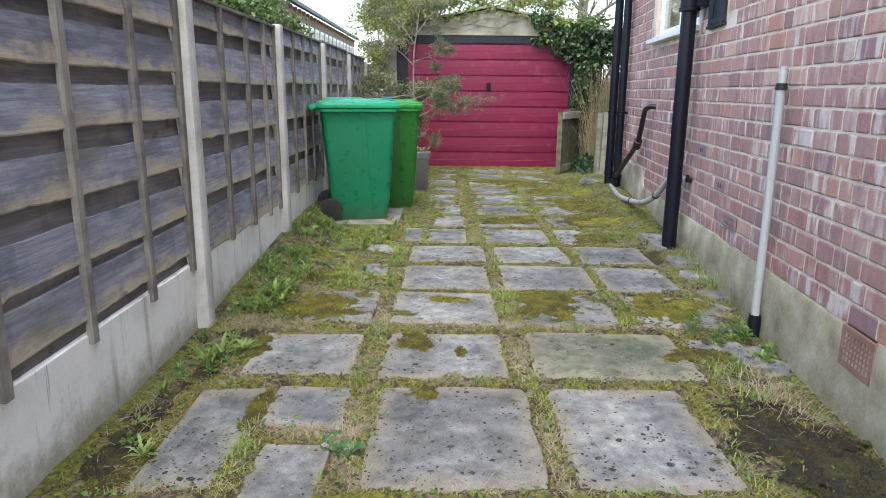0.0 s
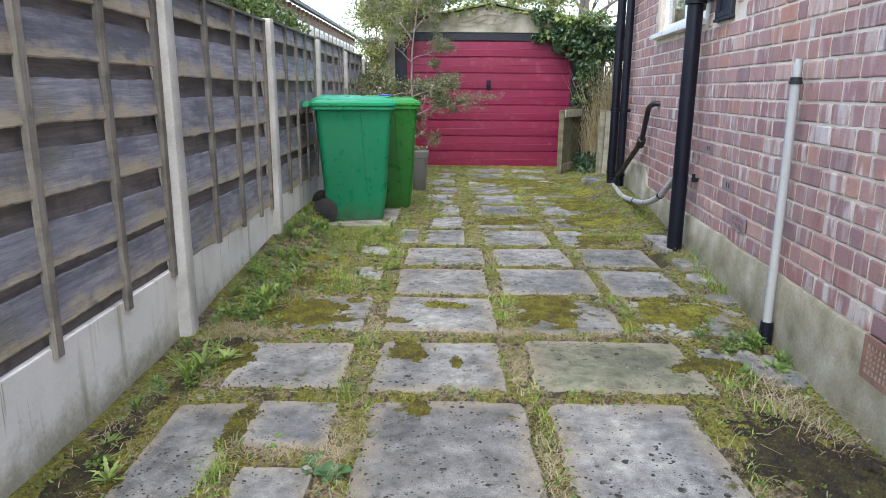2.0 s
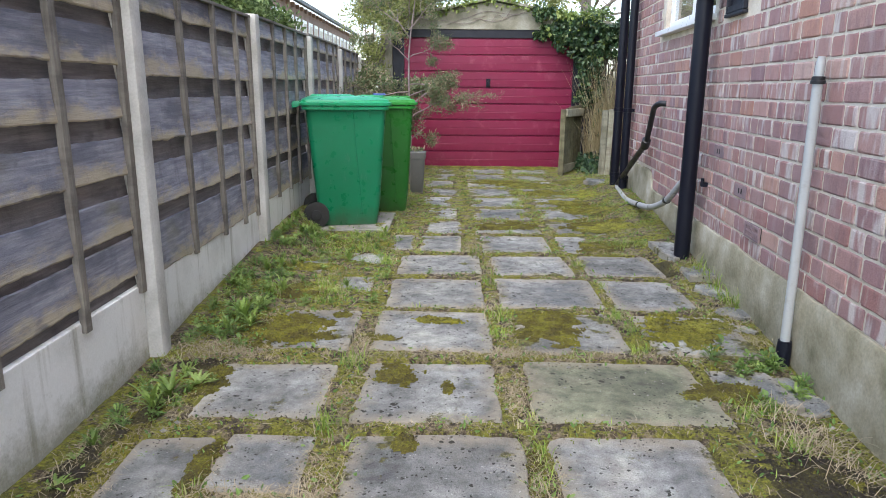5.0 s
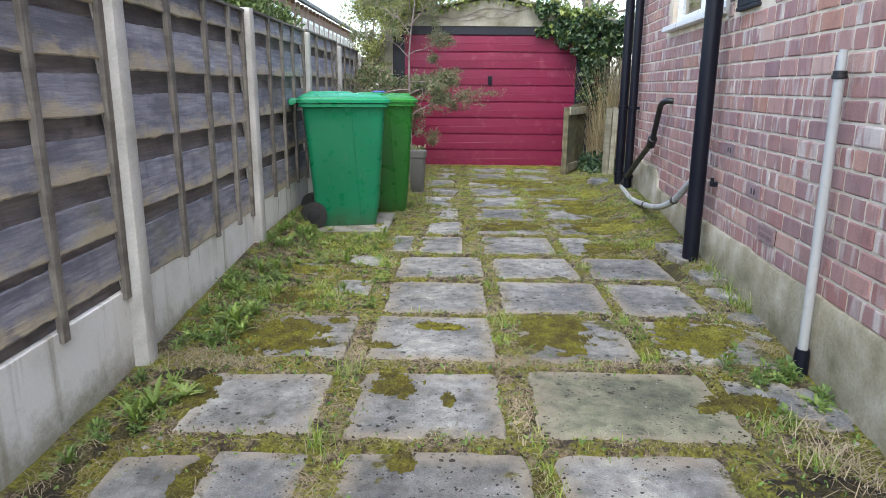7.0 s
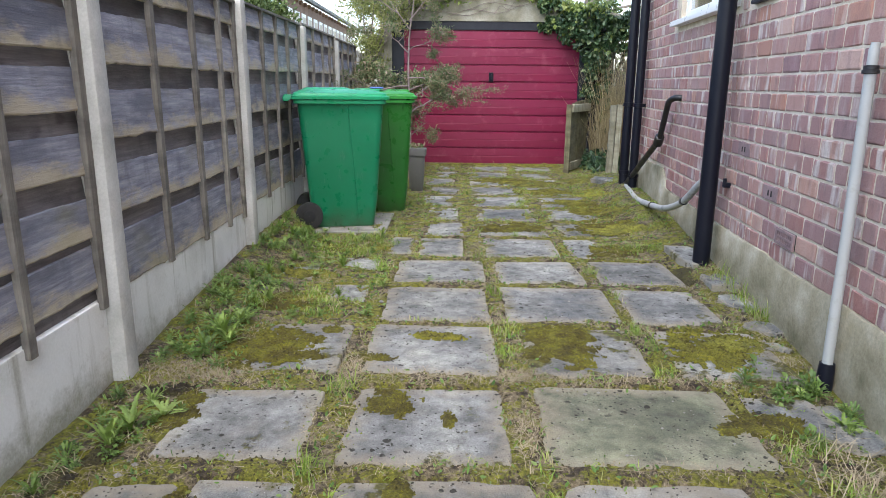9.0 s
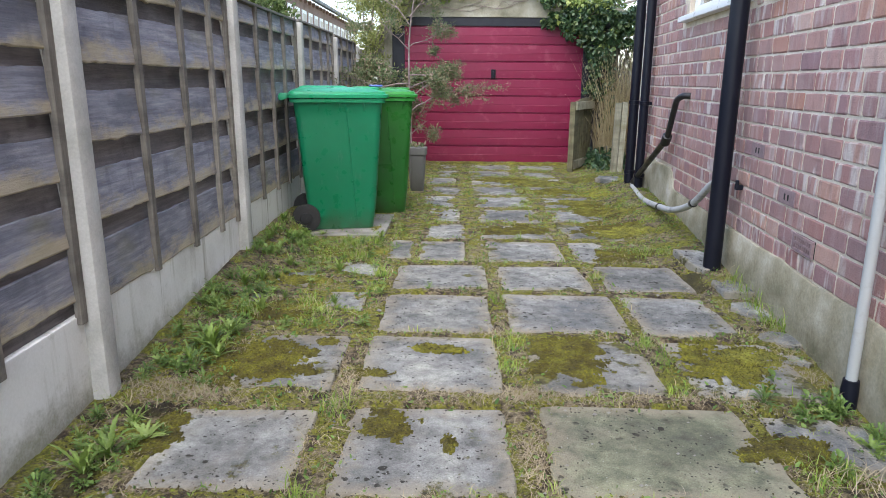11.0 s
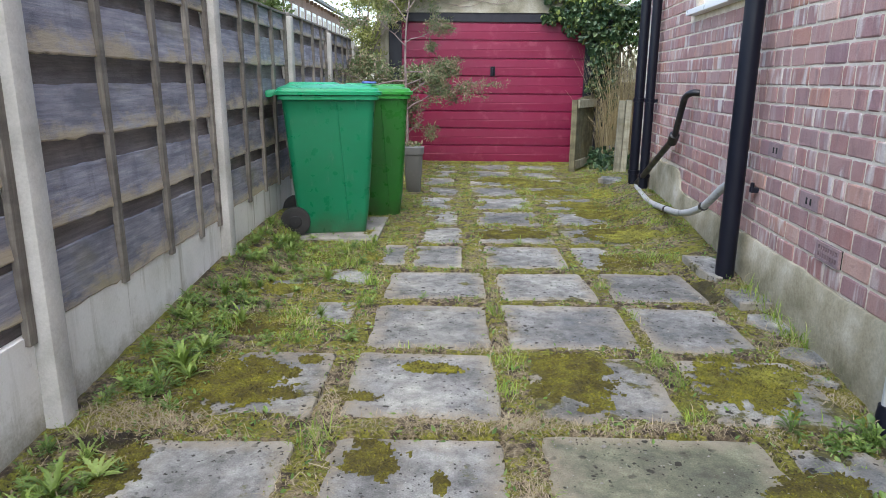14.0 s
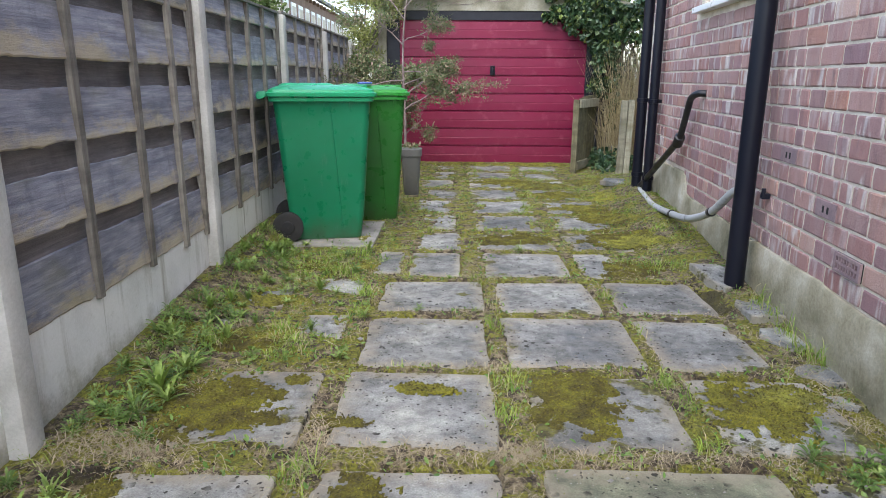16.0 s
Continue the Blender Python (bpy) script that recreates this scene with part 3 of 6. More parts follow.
def build_ground():
    def axis(a, b2, step, far):
        mid = [a + i * step for i in range(int((b2 - a) / step) + 1)]
        return [-far, -200, -60, -20, -6] + mid + ([6.0] if b2 > 2 else []) + [20, 60, 200, far]
    xs = axis(-1.6, 2.6, 0.02, 900)
    ys = axis(0.6, 1.7, 0.1, 900)[:-4] + [1.75 + 0.02 * k for k in range(265)] + [7.1 + 0.04 * k for k in range(138)] + [20, 60, 200, 900]
    verts = [(x, y, ground_z(x, y) if -1.6 <= x <= 2.6 and 0.6 <= y <= 12.6 else -0.01) for y in ys for x in xs]
    n = len(xs)
    faces = [(j * n + i, j * n + i + 1, j * n + n + i + 1, j * n + n + i) for j in range(len(ys) - 1) for i in range(n - 1)]
    ob = new("ground", raw("ground", verts, faces, SOIL))
    for p in ob.data.polygons:
        p.use_smooth = True
    return tagged(ob, "mossy brown soil with grass between paving", "ground", kind="structure")


ground = build_ground()


# ---- house wall ----
wall_east = new("wall_east")
wall_east.matrix_world = WALL
tagged(wall_east, "weathered red brick house wall with sandy mortar", "wall", kind="structure")
# U0: unseen street end, placed to let sky light reach the near fence
U0, U1, Z1 = -4.5, 5.45, 5.05
WIN = (1.98, 3.52, 1.78, 2.95)
GAUGE = 0.0985


def wall_core():
    bm = bmesh.new()
    u0, u1, z0, z1 = WIN
    box(bm, 0, 0.26, U0, u0, -0.4, 5.2)
    box(bm, 0, 0.26, u1, U1, -0.4, 5.2)
    box(bm, 0, 0.26, u0, u1, -0.4, z0)
    box(bm, 0, 0.26, u0, u1, z1, 5.2)
    return part("mortar_core", bm, MORTAR, wall_east)


wall_core()


def plinth_top(u):
    t = 0.318 + 0.02 * noise.noise(Vector((u * 2.3, 1, 0))) + 0.014 * noise.noise(Vector((u * 9, 5, 0)))
    return t + 0.17 * smoothstep(3.45, 3.6, u) * (1 - smoothstep(4.6, 5.2, u))


def build_plinth():
    bm = bmesh.new()
    n = 110
    prev = None
    for i in range(n + 1):
        u = U0 + (U1 + 0.02 - U0) * i / n
        bulge = -0.022 + 0.004 * noise.noise(Vector((u * 4, 0, 3)))
        t = plinth_top(u)
        row = [bm.verts.new(q) for q in ((bulge - 0.008, u, -0.4), (bulge - 0.006, u, 0.1), (bulge, u, t - 0.012), (bulge + 0.008, u, t), (0.01, u, t + 0.004))]
        if prev:
            for k in range(4):
                bm.faces.new((prev[k], row[k], row[k + 1], prev[k + 1]))
        prev = row
    ob = part("plinth", bm, PLINTH, wall_east, "stained cement render plinth", True)
    return ob


build_plinth()

# other sides of the house, unseen, so that it is closed; U0 sets the light let past
house = [("wall_north", (0.27, 6.0, U1 - 0.26, U1, -0.4, 5.2)), ("wall_far_side", (6.0, 6.26, U0, U1, -0.4, 5.2)), ("wall_street_side", (0.27, 6.0, U0, U0 + 0.26, -0.4, 5.2))]
for nm, dims in house:
    ob = thing(nm, boxed(*dims), BROWN_WALL, "brown brick house wall", "wall", kind="structure")
    ob.matrix_world = WALL
ob = thing("roof", boxed(-0.3, 6.5, U0 - 0.3, U1 + 0.3, 5.2, 5.45, bevel=0.02), ROOF, "tiled house roof above the brick walls", "roof", kind="structure")
ob.matrix_world = WALL
ob = thing("floor_inside", boxed(0.27, 6.0, U0 + 0.27, U1 - 0.27, 0.2, 0.3), BROWN_WALL, "brown floor inside the house", "floor", kind="structure")
ob.matrix_world = WALL


def build_window():
    u0, u1, z0, z1 = WIN
    w = new("window_1")
    w.matrix_world = WALL
    tagged(w, "white plastic framed window with clear panes", "window", kind="structure")
    bm = bmesh.new()
    for dims in ((0.04, 0.1, u0, u0 + 0.07, z0, z1), (0.04, 0.1, u1 - 0.07, u1, z0, z1), (0.04, 0.1, u0 + 0.07, u1 - 0.07, z0, z0 + 0.075), (0.04, 0.1, u0 + 0.07, u1 - 0.07, z1 - 0.07, z1), (0.045, 0.095, (u0 + u1) / 2 - 0.035, (u0 + u1) / 2 + 0.035, z0 + 0.075, z1 - 0.07)):
        box(bm, *dims, bevel=0.006)
    part("window_frame", bm, WHITE, w)
    part("window_sill", boxed(-0.075, 0.1, u0 - 0.04, u1 + 0.07, z0 - 0.045, z0 - 0.002, bevel=0.006), WHITE, w)
    mid = (u0 + u1) / 2
    for a, c in ((u0 + 0.07, mid - 0.035), (mid + 0.035, u1 - 0.07)):
        p = part("pane", boxed(0.066, 0.074, a, c, z0 + 0.075, z1 - 0.07), GLASS, w)
        p.visible_shadow = False
    return w


build_window()


# ---- fence ----
STEP = 1.93


def concrete_post():
    bm = bmesh.new()
    loft(bm, [rounded(-0.1, 0.052, -0.054, 0.054, z, r, 2) for z, r in ((-0.4, 0.02), (1.70, 0.02), (1.735, 0.026), (1.745, 0.04))])
    return bm


def board_mesh(seed, length, z0, z1, x, thick=0.018):
    """A sawn board along y with a ragged bark edge below and a split, uneven edge above."""
    rng = random.Random(seed)
    bm = bmesh.new()
    n = 64
    s = rng.uniform(0, 50)
    tilt = rng.uniform(-0.008, 0.008)
    knots = [(rng.uniform(0, length), rng.uniform(-0.008, 0.012), rng.uniform(0.012, 0.03)) for k in range(3)]
    prev = None
    for i in range(n + 1):
        y = -0.055 + (length + 0.11) * i / n
        chip = noise.noise(Vector((y * 24, s, 2)))
        wob = 0.008 * noise.noise(Vector((y * 1.5, s, 0))) + 0.005 * noise.noise(Vector((y * 7, s, 2))) + 0.008 * max(0.0, chip) ** 0.6 * (1 if noise.noise(Vector((y * 3, s, 31))) > 0 else 0.2)
        for ky, kd, kw in knots:
            wob -= kd * math.exp(-((y - ky) / kw) ** 2)
        top = 0.006 * noise.noise(Vector((y * 3, s, 7))) + 0.005 * noise.noise(Vector((y * 17, s, 9)))
        bow = 0.005 * noise.noise(Vector((y * 1.4, s, 11)))
        lo, hi = z0 + wob + tilt * (y - length / 2), z1 + top + tilt * (y - length / 2)
        row = [bm.verts.new(q) for q in ((x + bow + 0.011, y, lo), (x + bow + 0.014, y, lo + 0.006), (x + bow + 0.006, y, (lo + hi) / 2), (x + bow, y, hi), (x + bow - thick, y, hi), (x + bow - thick + 0.014, y, lo))]
        if prev:
            for k in range(6):
                bm.faces.new((prev[k], row[k], row[(k + 1) % 6], prev[(k + 1) % 6]))
        else:
            bm.faces.new(row[::-1])
        prev = row
    bm.faces.new(prev)
    return bm


BOARDS = [(0.372, 0.608), (0.69, 0.895), (1.0, 1.198), (1.30, 1.505), (1.59, 1.72)]
NARROW = [(0.435, 0.60), (0.645, 0.797), (0.893, 1.05), (1.13, 1.285), (1.345, 1.503), (1.56, 1.72)]
BACKS = [(0.58, 0.72), (0.87, 1.03), (1.17, 1.33), (1.48, 1.62)]


def build_panel(name, y0, drop, seed):
    p = new(name)
    p.parent = fence
    p.matrix_basis = pose(0.018, y0 + 0.05, drop)
    length = STEP - 0.1
    # the first panels have narrower boards
    narrow = seed <= 2
    fronts = NARROW if narrow else BOARDS
    backs = [(0.35, 0.46), (0.575, 0.67), (0.775, 0.915), (1.025, 1.155), (1.26, 1.37), (1.48, 1.585)] if narrow else BACKS
    for i, (a, c) in enumerate(fronts):
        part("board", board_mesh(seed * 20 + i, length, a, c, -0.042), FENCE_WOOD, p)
    # back boards behind the gaps, gap shade included in their darker colour
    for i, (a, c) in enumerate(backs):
        part("board", board_mesh(seed * 20 + 10 + i, length, a, c, -0.072), SHADED_BACK_WOOD, p)
    for k, y in enumerate((0.004, 0.24, 0.75, 1.285, length - 0.046) if narrow else ((0.004, 0.52, 0.94, 1.34, length - 0.046) if seed == 4 else (0.004, 0.535, 1.05, 1.48, length - 0.046))):
        lean = 0.008 * math.sin(seed * 3 + k * 2)
        bm = boxed(-0.040, -0.014, y, y + 0.042, 0.345 + 0.01 * math.sin(k * 5 + seed), 1.735, bevel=0.003)
        for v in bm.verts:
            v.co.y += lean * (v.co.z - 1)
        part("batten", bm, BATTEN_WOOD, p)
    part("capping", boxed(-0.075, -0.012, 0, length, 1.722, 1.74, bevel=0.003), BATTEN_WOOD, p)
    return p


fence = holder("fence", FENCE, "weathered grey-brown waney lap fence with concrete posts", "fence")
post_mesh = finish("fence_post", concrete_post(), POST, True)
for i in range(7):
    y = (i - 2) * STEP
    drop = -0.012 * max(0, i - 3)
    ob = new("post", post_mesh)
    ob.parent = fence
    ob.matrix_basis = pose(0, y, drop, 0, -0.3, 0)
    if i < 6:
        drop = (-0.012, -0.012, -0.006, 0.015, 0.03, 0.02)[i]
        part("gravel_board", boxed(-0.075, -0.016, y + 0.053, y + STEP - 0.052, -0.15, 0.376 + drop, bevel=0.006), GRAVEL, fence, "stained pale concrete board")
        build_panel("panel", y, drop, i + 1)


# ---- garage ----
GY = 11.6
GX0, GX1 = -0.47, 2.22


def build_garage():
    g = holder("garage", pose(0, GY, 0), "prefabricated concrete garage with a crimson metal door", "garage")
    # front gable
    bm = bmesh.new()
    outline = [(-0.78, 2.16), (2.75, 2.16), (2.75, 2.22), (0.89, 2.58), (-0.78, 2.24)]
    a = [bm.verts.new((x, 0.0, z)) for x, z in outline]
    c = [bm.verts.new((x, 0.09, z)) for x, z in outline]
    bm.faces.new(a)
    bm.faces.new(c[::-1])
    for k in range(5):
        bm.faces.new((a[k], c[k], c[(k + 1) % 5], a[(k + 1) % 5]))
    part("gable", bm, GARAGE_CONCRETE, g)
    for x0, x1 in ((-0.78, -0.66), (2.62, 2.75)):
        part("pillar", boxed(x0, x1, 0.0, 0.1, -0.05, 2.158, bevel=0.008), GARAGE_CONCRETE, g)
    for x0, x1 in ((-0.657, GX0 - 0.003), (GX1 + 0.003, 2.617)):
        part("jamb", boxed(x0, x1, 0.02, 0.09, -0.05, 2.03, bevel=0.004), NAVY, g)
    part("lintel", boxed(-0.657, 2.617, 0.015, 0.09, 2.035, 2.157, bevel=0.004), NAVY, g)
    for x0, x1 in ((-0.78, -0.70), (2.67, 2.75)):
        part("side_wall", boxed(x0, x1, 0.103, 5.0, -0.05, 2.2), GARAGE_CONCRETE, g)
    part("back_wall", boxed(-0.697, 2.667, 4.9, 5.0, -0.05, 2.2), GARAGE_CONCRETE, g)
    for x0, z0, x1, z1 in ((-0.9, 2.235, 0.89, 2.60), (2.87, 2.225, 0.89, 2.60)):
        bm = bmesh.new()
        q = [bm.verts.new(v) for v in ((x0, -0.05, z0), (x1, -0.05, z1), (x1, 5.05, z1), (x0, 5.05, z0), (x0, -0.05, z0 + 0.035), (x1, -0.05, z1 + 0.035), (x1, 5.05, z1 + 0.035), (x0, 5.05, z0 + 0.035))]
        for fc in ((0, 1, 2, 3), (4, 5, 6, 7), (0, 1, 5, 4), (1, 2, 6, 5), (2, 3, 7, 6), (3, 0, 4, 7)):
            bm.faces.new([q[k] for k in fc])
        bmesh.ops.recalc_face_normals(bm, faces=bm.faces[:])
        part("roof", bm, GARAGE_CONCRETE, g)
    # door of eight ribbed panels
    d = part("door", boxed(GX0 - 0.01, GX1 + 0.01, 0.05, 0.062, 0.0, 2.06), RED, g, "crimson up-and-over door")
    ph = 2.03 / 8
    for k in range(8):
        bm = bmesh.new()
        z = k * ph
        prof = [(0.0495, z + 0.006), (0.030, z + 0.012), (0.026, z + ph * 0.46), (0.029, z + ph * 0.475), (0.029, z + ph * 0.49), (0.026, z + ph * 0.51), (0.028, z + ph - 0.016), (0.0495, z + ph - 0.006)]
        n = 12
        prev = None
        for i in range(n + 1):
            x = GX0 + 0.004 + (GX1 - GX0 - 0.008) * i / n
            dent = 0.002 * noise.noise(Vector((x * 1.7, z * 3, 0)))
            row = [bm.verts.new((x, yy + dent, zz)) for yy, zz in prof]
            if prev:
                for j in range(7):
                    bm.faces.new((prev[j], row[j], row[j + 1], prev[j + 1]))
            prev = row
        part("door_panel", bm, RED, d)
    h = part("lock_plate", boxed(0.84, 0.91, 0.008, 0.03, 1.27, 1.41, bevel=0.006), BLACK, d, "black lock handle")
    bm = bmesh.new()
    tube(bm, [(0.875, 0.012, 1.37), (0.875, -0.012, 1.37), (0.875, -0.018, 1.34), (0.875, -0.018, 1.29)], 0.011, 8)
    part("handle", bm, BLACK, d)
    return g


build_garage()

# ---- things on the house wall ----
def on_wall(name, label, category, group=""):
    return holder(name, WALL.copy(), label, category, group)


def build_soil_pipe():
    p = on_wall("soil_pipe", "black painted cast iron downpipe against the brick wall", "downpipe")
    u = 1.82
    bm = bmesh.new()
    tube(bm, [(-0.12, u, -0.02), (-0.12, u, 1.0), (-0.118, u, 1.9), (-0.118, u, 4.6)], 0.056, 20)
    part("pipe", bm, BLACK, p, smooth=True)
    bm = bmesh.new()
    tube(bm, [(-0.118, u, z) for z in (1.855, 1.86, 1.885, 1.89, 1.96, 1.965, 1.99, 2.03)], [0.058, 0.077, 0.077, 0.068, 0.07, 0.08, 0.08, 0.06], 20)
    part("collar", bm, BLACK, p, smooth=True)
    for z in (1.915, 4.2):
        bm = boxed(-0.09, 0.0, u - 0.1, u - 0.05, z - 0.03, z + 0.03, bevel=0.006)
        box(bm, -0.012, 0.0, u - 0.14, u + 0.14, z - 0.03, z + 0.03, bevel=0.004)
        part("bracket", bm, BLACK, p)
    bm = boxed(-0.05, -0.004, u - 0.085, u - 0.05, 0.59, 0.62, bevel=0.005)
    tube(bm, [(-0.042, u - 0.075, 0.60), (-0.042, u - 0.075, 0.65)], 0.012, 8)
    part("clip", bm, BLACK, p)
    return p


build_soil_pipe()


def build_twin_pipe(u, x, r):
    p = on_wall("downpipe", "black plastic rainwater downpipe at the house corner", "downpipe", "corner downpipes")
    bm = bmesh.new()
    tube(bm, [(x, u, 0.02), (x, u, 2.5), (x, u, 4.9)], r, 16)
    part("pipe", bm, BLACK, p, smooth=True)
    for z in (0.28, 1.03, 2.6):
        bm = bmesh.new()
        tube(bm, [(x, u, z - 0.02), (x, u, z - 0.018), (x, u, z + 0.018), (x, u, z + 0.02)], [r, r + 0.008, r + 0.008, r], 16)
        box(bm, x + 0.02, -0.002, u - 0.02, u + 0.02, z - 0.015, z + 0.015)
        part("clip", bm, BLACK, p)
    return p


build_twin_pipe(4.72, -0.08, 0.045)
build_twin_pipe(5.02, -0.13, 0.05)


def build_white_pipe():
    p = on_wall("overflow_pipe", "grey-white plastic waste pipe with a black foot", "pipe")
    bm = bmesh.new()
    tube(bm, [(-0.062, 0.062, 0.06), (-0.06, 0.07, 0.6), (-0.058, 0.085, 1.3)], 0.022, 16)
    part("pipe", bm, GREYPIPE, p, smooth=True)
    bm = bmesh.new()
    tube(bm, bend([(-0.058, 0.085, 1.31), (-0.057, 0.086, 1.345), (-0.056, 0.087, 1.38), (-0.054, 0.087, 1.405)], 4), [0.0195] * 9 + [0.017] * 4, 14)
    part("spout", bm, GREYPIPE, p, smooth=True)
    bm = bmesh.new()
    tube(bm, [(-0.058, 0.085, z) for z in (1.285, 1.288, 1.30, 1.302, 1.318, 1.32)], [0.025, 0.032, 0.032, 0.028, 0.028, 0.018], 16)
    part("collar", bm, BLACK_WORN, p, smooth=True)
    bm = bmesh.new()
    tube(bm, [(-0.064, 0.061, -0.09), (-0.063, 0.061, 0.03), (-0.062, 0.062, 0.075)], [0.036, 0.034, 0.031], 16)
    part("foot", bm, BLACK, p, "black rubber foot", smooth=True)
    return p


build_white_pipe()


def build_waste():
    p = on_wall("waste_pipe", "black plastic sink waste pipe slanting down the wall", "pipe")
    bm = bmesh.new()
    tube(bm, bend([(0.0, 3.22, 1.135), (-0.05, 3.25, 1.135), (-0.08, 3.33, 1.10), (-0.08, 3.40, 1.02), (-0.08, 3.58, 0.76)], 5), 0.026, 12)
    part("upper_pipe", bm, BLACK_WORN, p, smooth=True)
    bm = bmesh.new()
    tube(bm, [(-0.08, 3.56, 0.79), (-0.08, 3.57, 0.785), (-0.08, 3.64, 0.715), (-0.08, 3.65, 0.71)], [0.028, 0.042, 0.042, 0.03], 12)
    part("coupling", bm, BLACK_WORN, p, smooth=True)
    bm = bmesh.new()
    tube(bm, [(-0.08, 3.62, 0.74), (-0.09, 4.3, 0.45), (-0.1, 5.02, 0.14)], 0.028, 12)
    part("lower_pipe", bm, BLACK_WORN, p, smooth=True)
    h = on_wall("hose", "dirty grey flexible hose sagging along the wall foot", "hose")
    bm = bmesh.new()
    tube(bm, bend([(-0.1, 5.1, 0.13), (-0.13, 4.65, 0.14), (-0.16, 4.0, 0.14), (-0.17, 3.3, 0.20), (-0.16, 2.8, 0.26), (-0.13, 2.4, 0.38), (-0.1, 2.1, 0.56), (-0.09, 1.95, 0.62)], 8), 0.026, 12)
    part("tube", bm, HOSE, h, smooth=True)
    for q in ((-0.17, 3.25, 0.205), (-0.128, 2.38, 0.39)):
        part("joint", tube(bmesh.new(), [(q[0], q[1] + 0.02, q[2] - 0.004), (q[0], q[1] - 0.02, q[2] + 0.004)], 0.031, 12), BLACK_WORN, h, smooth=True)
    return p


build_waste()


def build_air_brick(u0, u1, z0, z1, mat, label, cols, lines, out=0.0):
    p = on_wall("air_brick", label, "air brick", "air bricks")
    bm = bmesh.new()
    w, h = (u1 - u0), (z1 - z0)
    # dark sheet close behind the grille paints the shade of its depth
    box(bm, -0.004 - out, 0.03, u0, u1, z0, z1)
    part("back", bm, DARK, p)
    # a grid of bars leaves the holes open
    bm = bmesh.new()
    mu, mz = w * 0.09, h * 0.16
    for a, c in ((u0, u0 + mu), (u1 - mu, u1)):
        box(bm, -0.016 - out, -0.0045 - out, a, c, z0, z1)
    for a, c in ((z0, z0 + mz), (z1 - mz, z1)):
        box(bm, -0.016 - out, -0.0045 - out, u0 + mu, u1 - mu, a, c)
    cw, ch = (w - 2 * mu) / cols, (h - 2 * mz) / lines
    for k in range(1, cols):
        box(bm, -0.0155 - out, -0.0045 - out, u0 + mu + k * cw - cw * 0.17, u0 + mu + k * cw + cw * 0.17, z0 + mz, z1 - mz)
    for k in range(1, lines):
        box(bm, -0.0148 - out, -0.0045 - out, u0 + mu, u1 - mu, z0 + mz + k * ch - ch * 0.2, z0 + mz + k * ch + ch * 0.2)
    part("grille", bm, mat, p)
    return p


VENTS = [(-1.045, -0.79, 0.15, 0.325), (0.675, 0.905, 0.42, 0.505)]
build_air_brick(*VENTS[0], TERRA, "terracotta air brick set in the rendered plinth", 8, 5, 0.012)
build_air_brick(*VENTS[1], ENGINEER, "purple-grey air brick in the brick wall", 8, 2)


def build_wall_box():
    p = on_wall("wall_cupboard", "dark navy painted panel recessed into the brick wall", "wall panel")
    part("panel", boxed(-0.004, 0.0, 1.31, 1.63, 1.745, 2.6), NAVY, p)
    bm = bmesh.new()
    for d in ((-0.03, -0.0045, 1.30, 1.335, 1.74, 2.6), (-0.03, -0.0045, 1.605, 1.64, 1.74, 2.6), (-0.03, -0.0045, 1.335, 1.605, 1.74, 1.78)):
        box(bm, *d, bevel=0.004)
    part("frame", bm, NAVY, p)
    part("sill", boxed(-0.035, -0.0, 1.29, 1.65, 1.715, 1.737, bevel=0.006), NAVY, p)
    return p


build_wall_box()


def build_vent_brick(u, z, mat, label):
    p = on_wall("vent_brick", label, "vent brick", "vent bricks")
    part("face", boxed(-0.0125, -0.004, u, u + 0.2, z, z + 0.078, bevel=0.002), mat, p)
    # no opening: two thin dark plates paint the shade inside the holes
    for k in (0.07, 0.115):
        part("painted_hole", boxed(-0.0135, -0.0126, u + k, u + k + 0.018, z + 0.022, z + 0.054), DARK, p)
    return p


build_vent_brick(0.955, 0.422 + 2 * GAUGE + 0.003, ENGINEER, "purple-grey brick with two dark holes in the wall")
build_vent_brick(1.45, 0.422 + 4 * GAUGE + 0.003, ENGINEER, "small purple-grey vent brick in the wall")


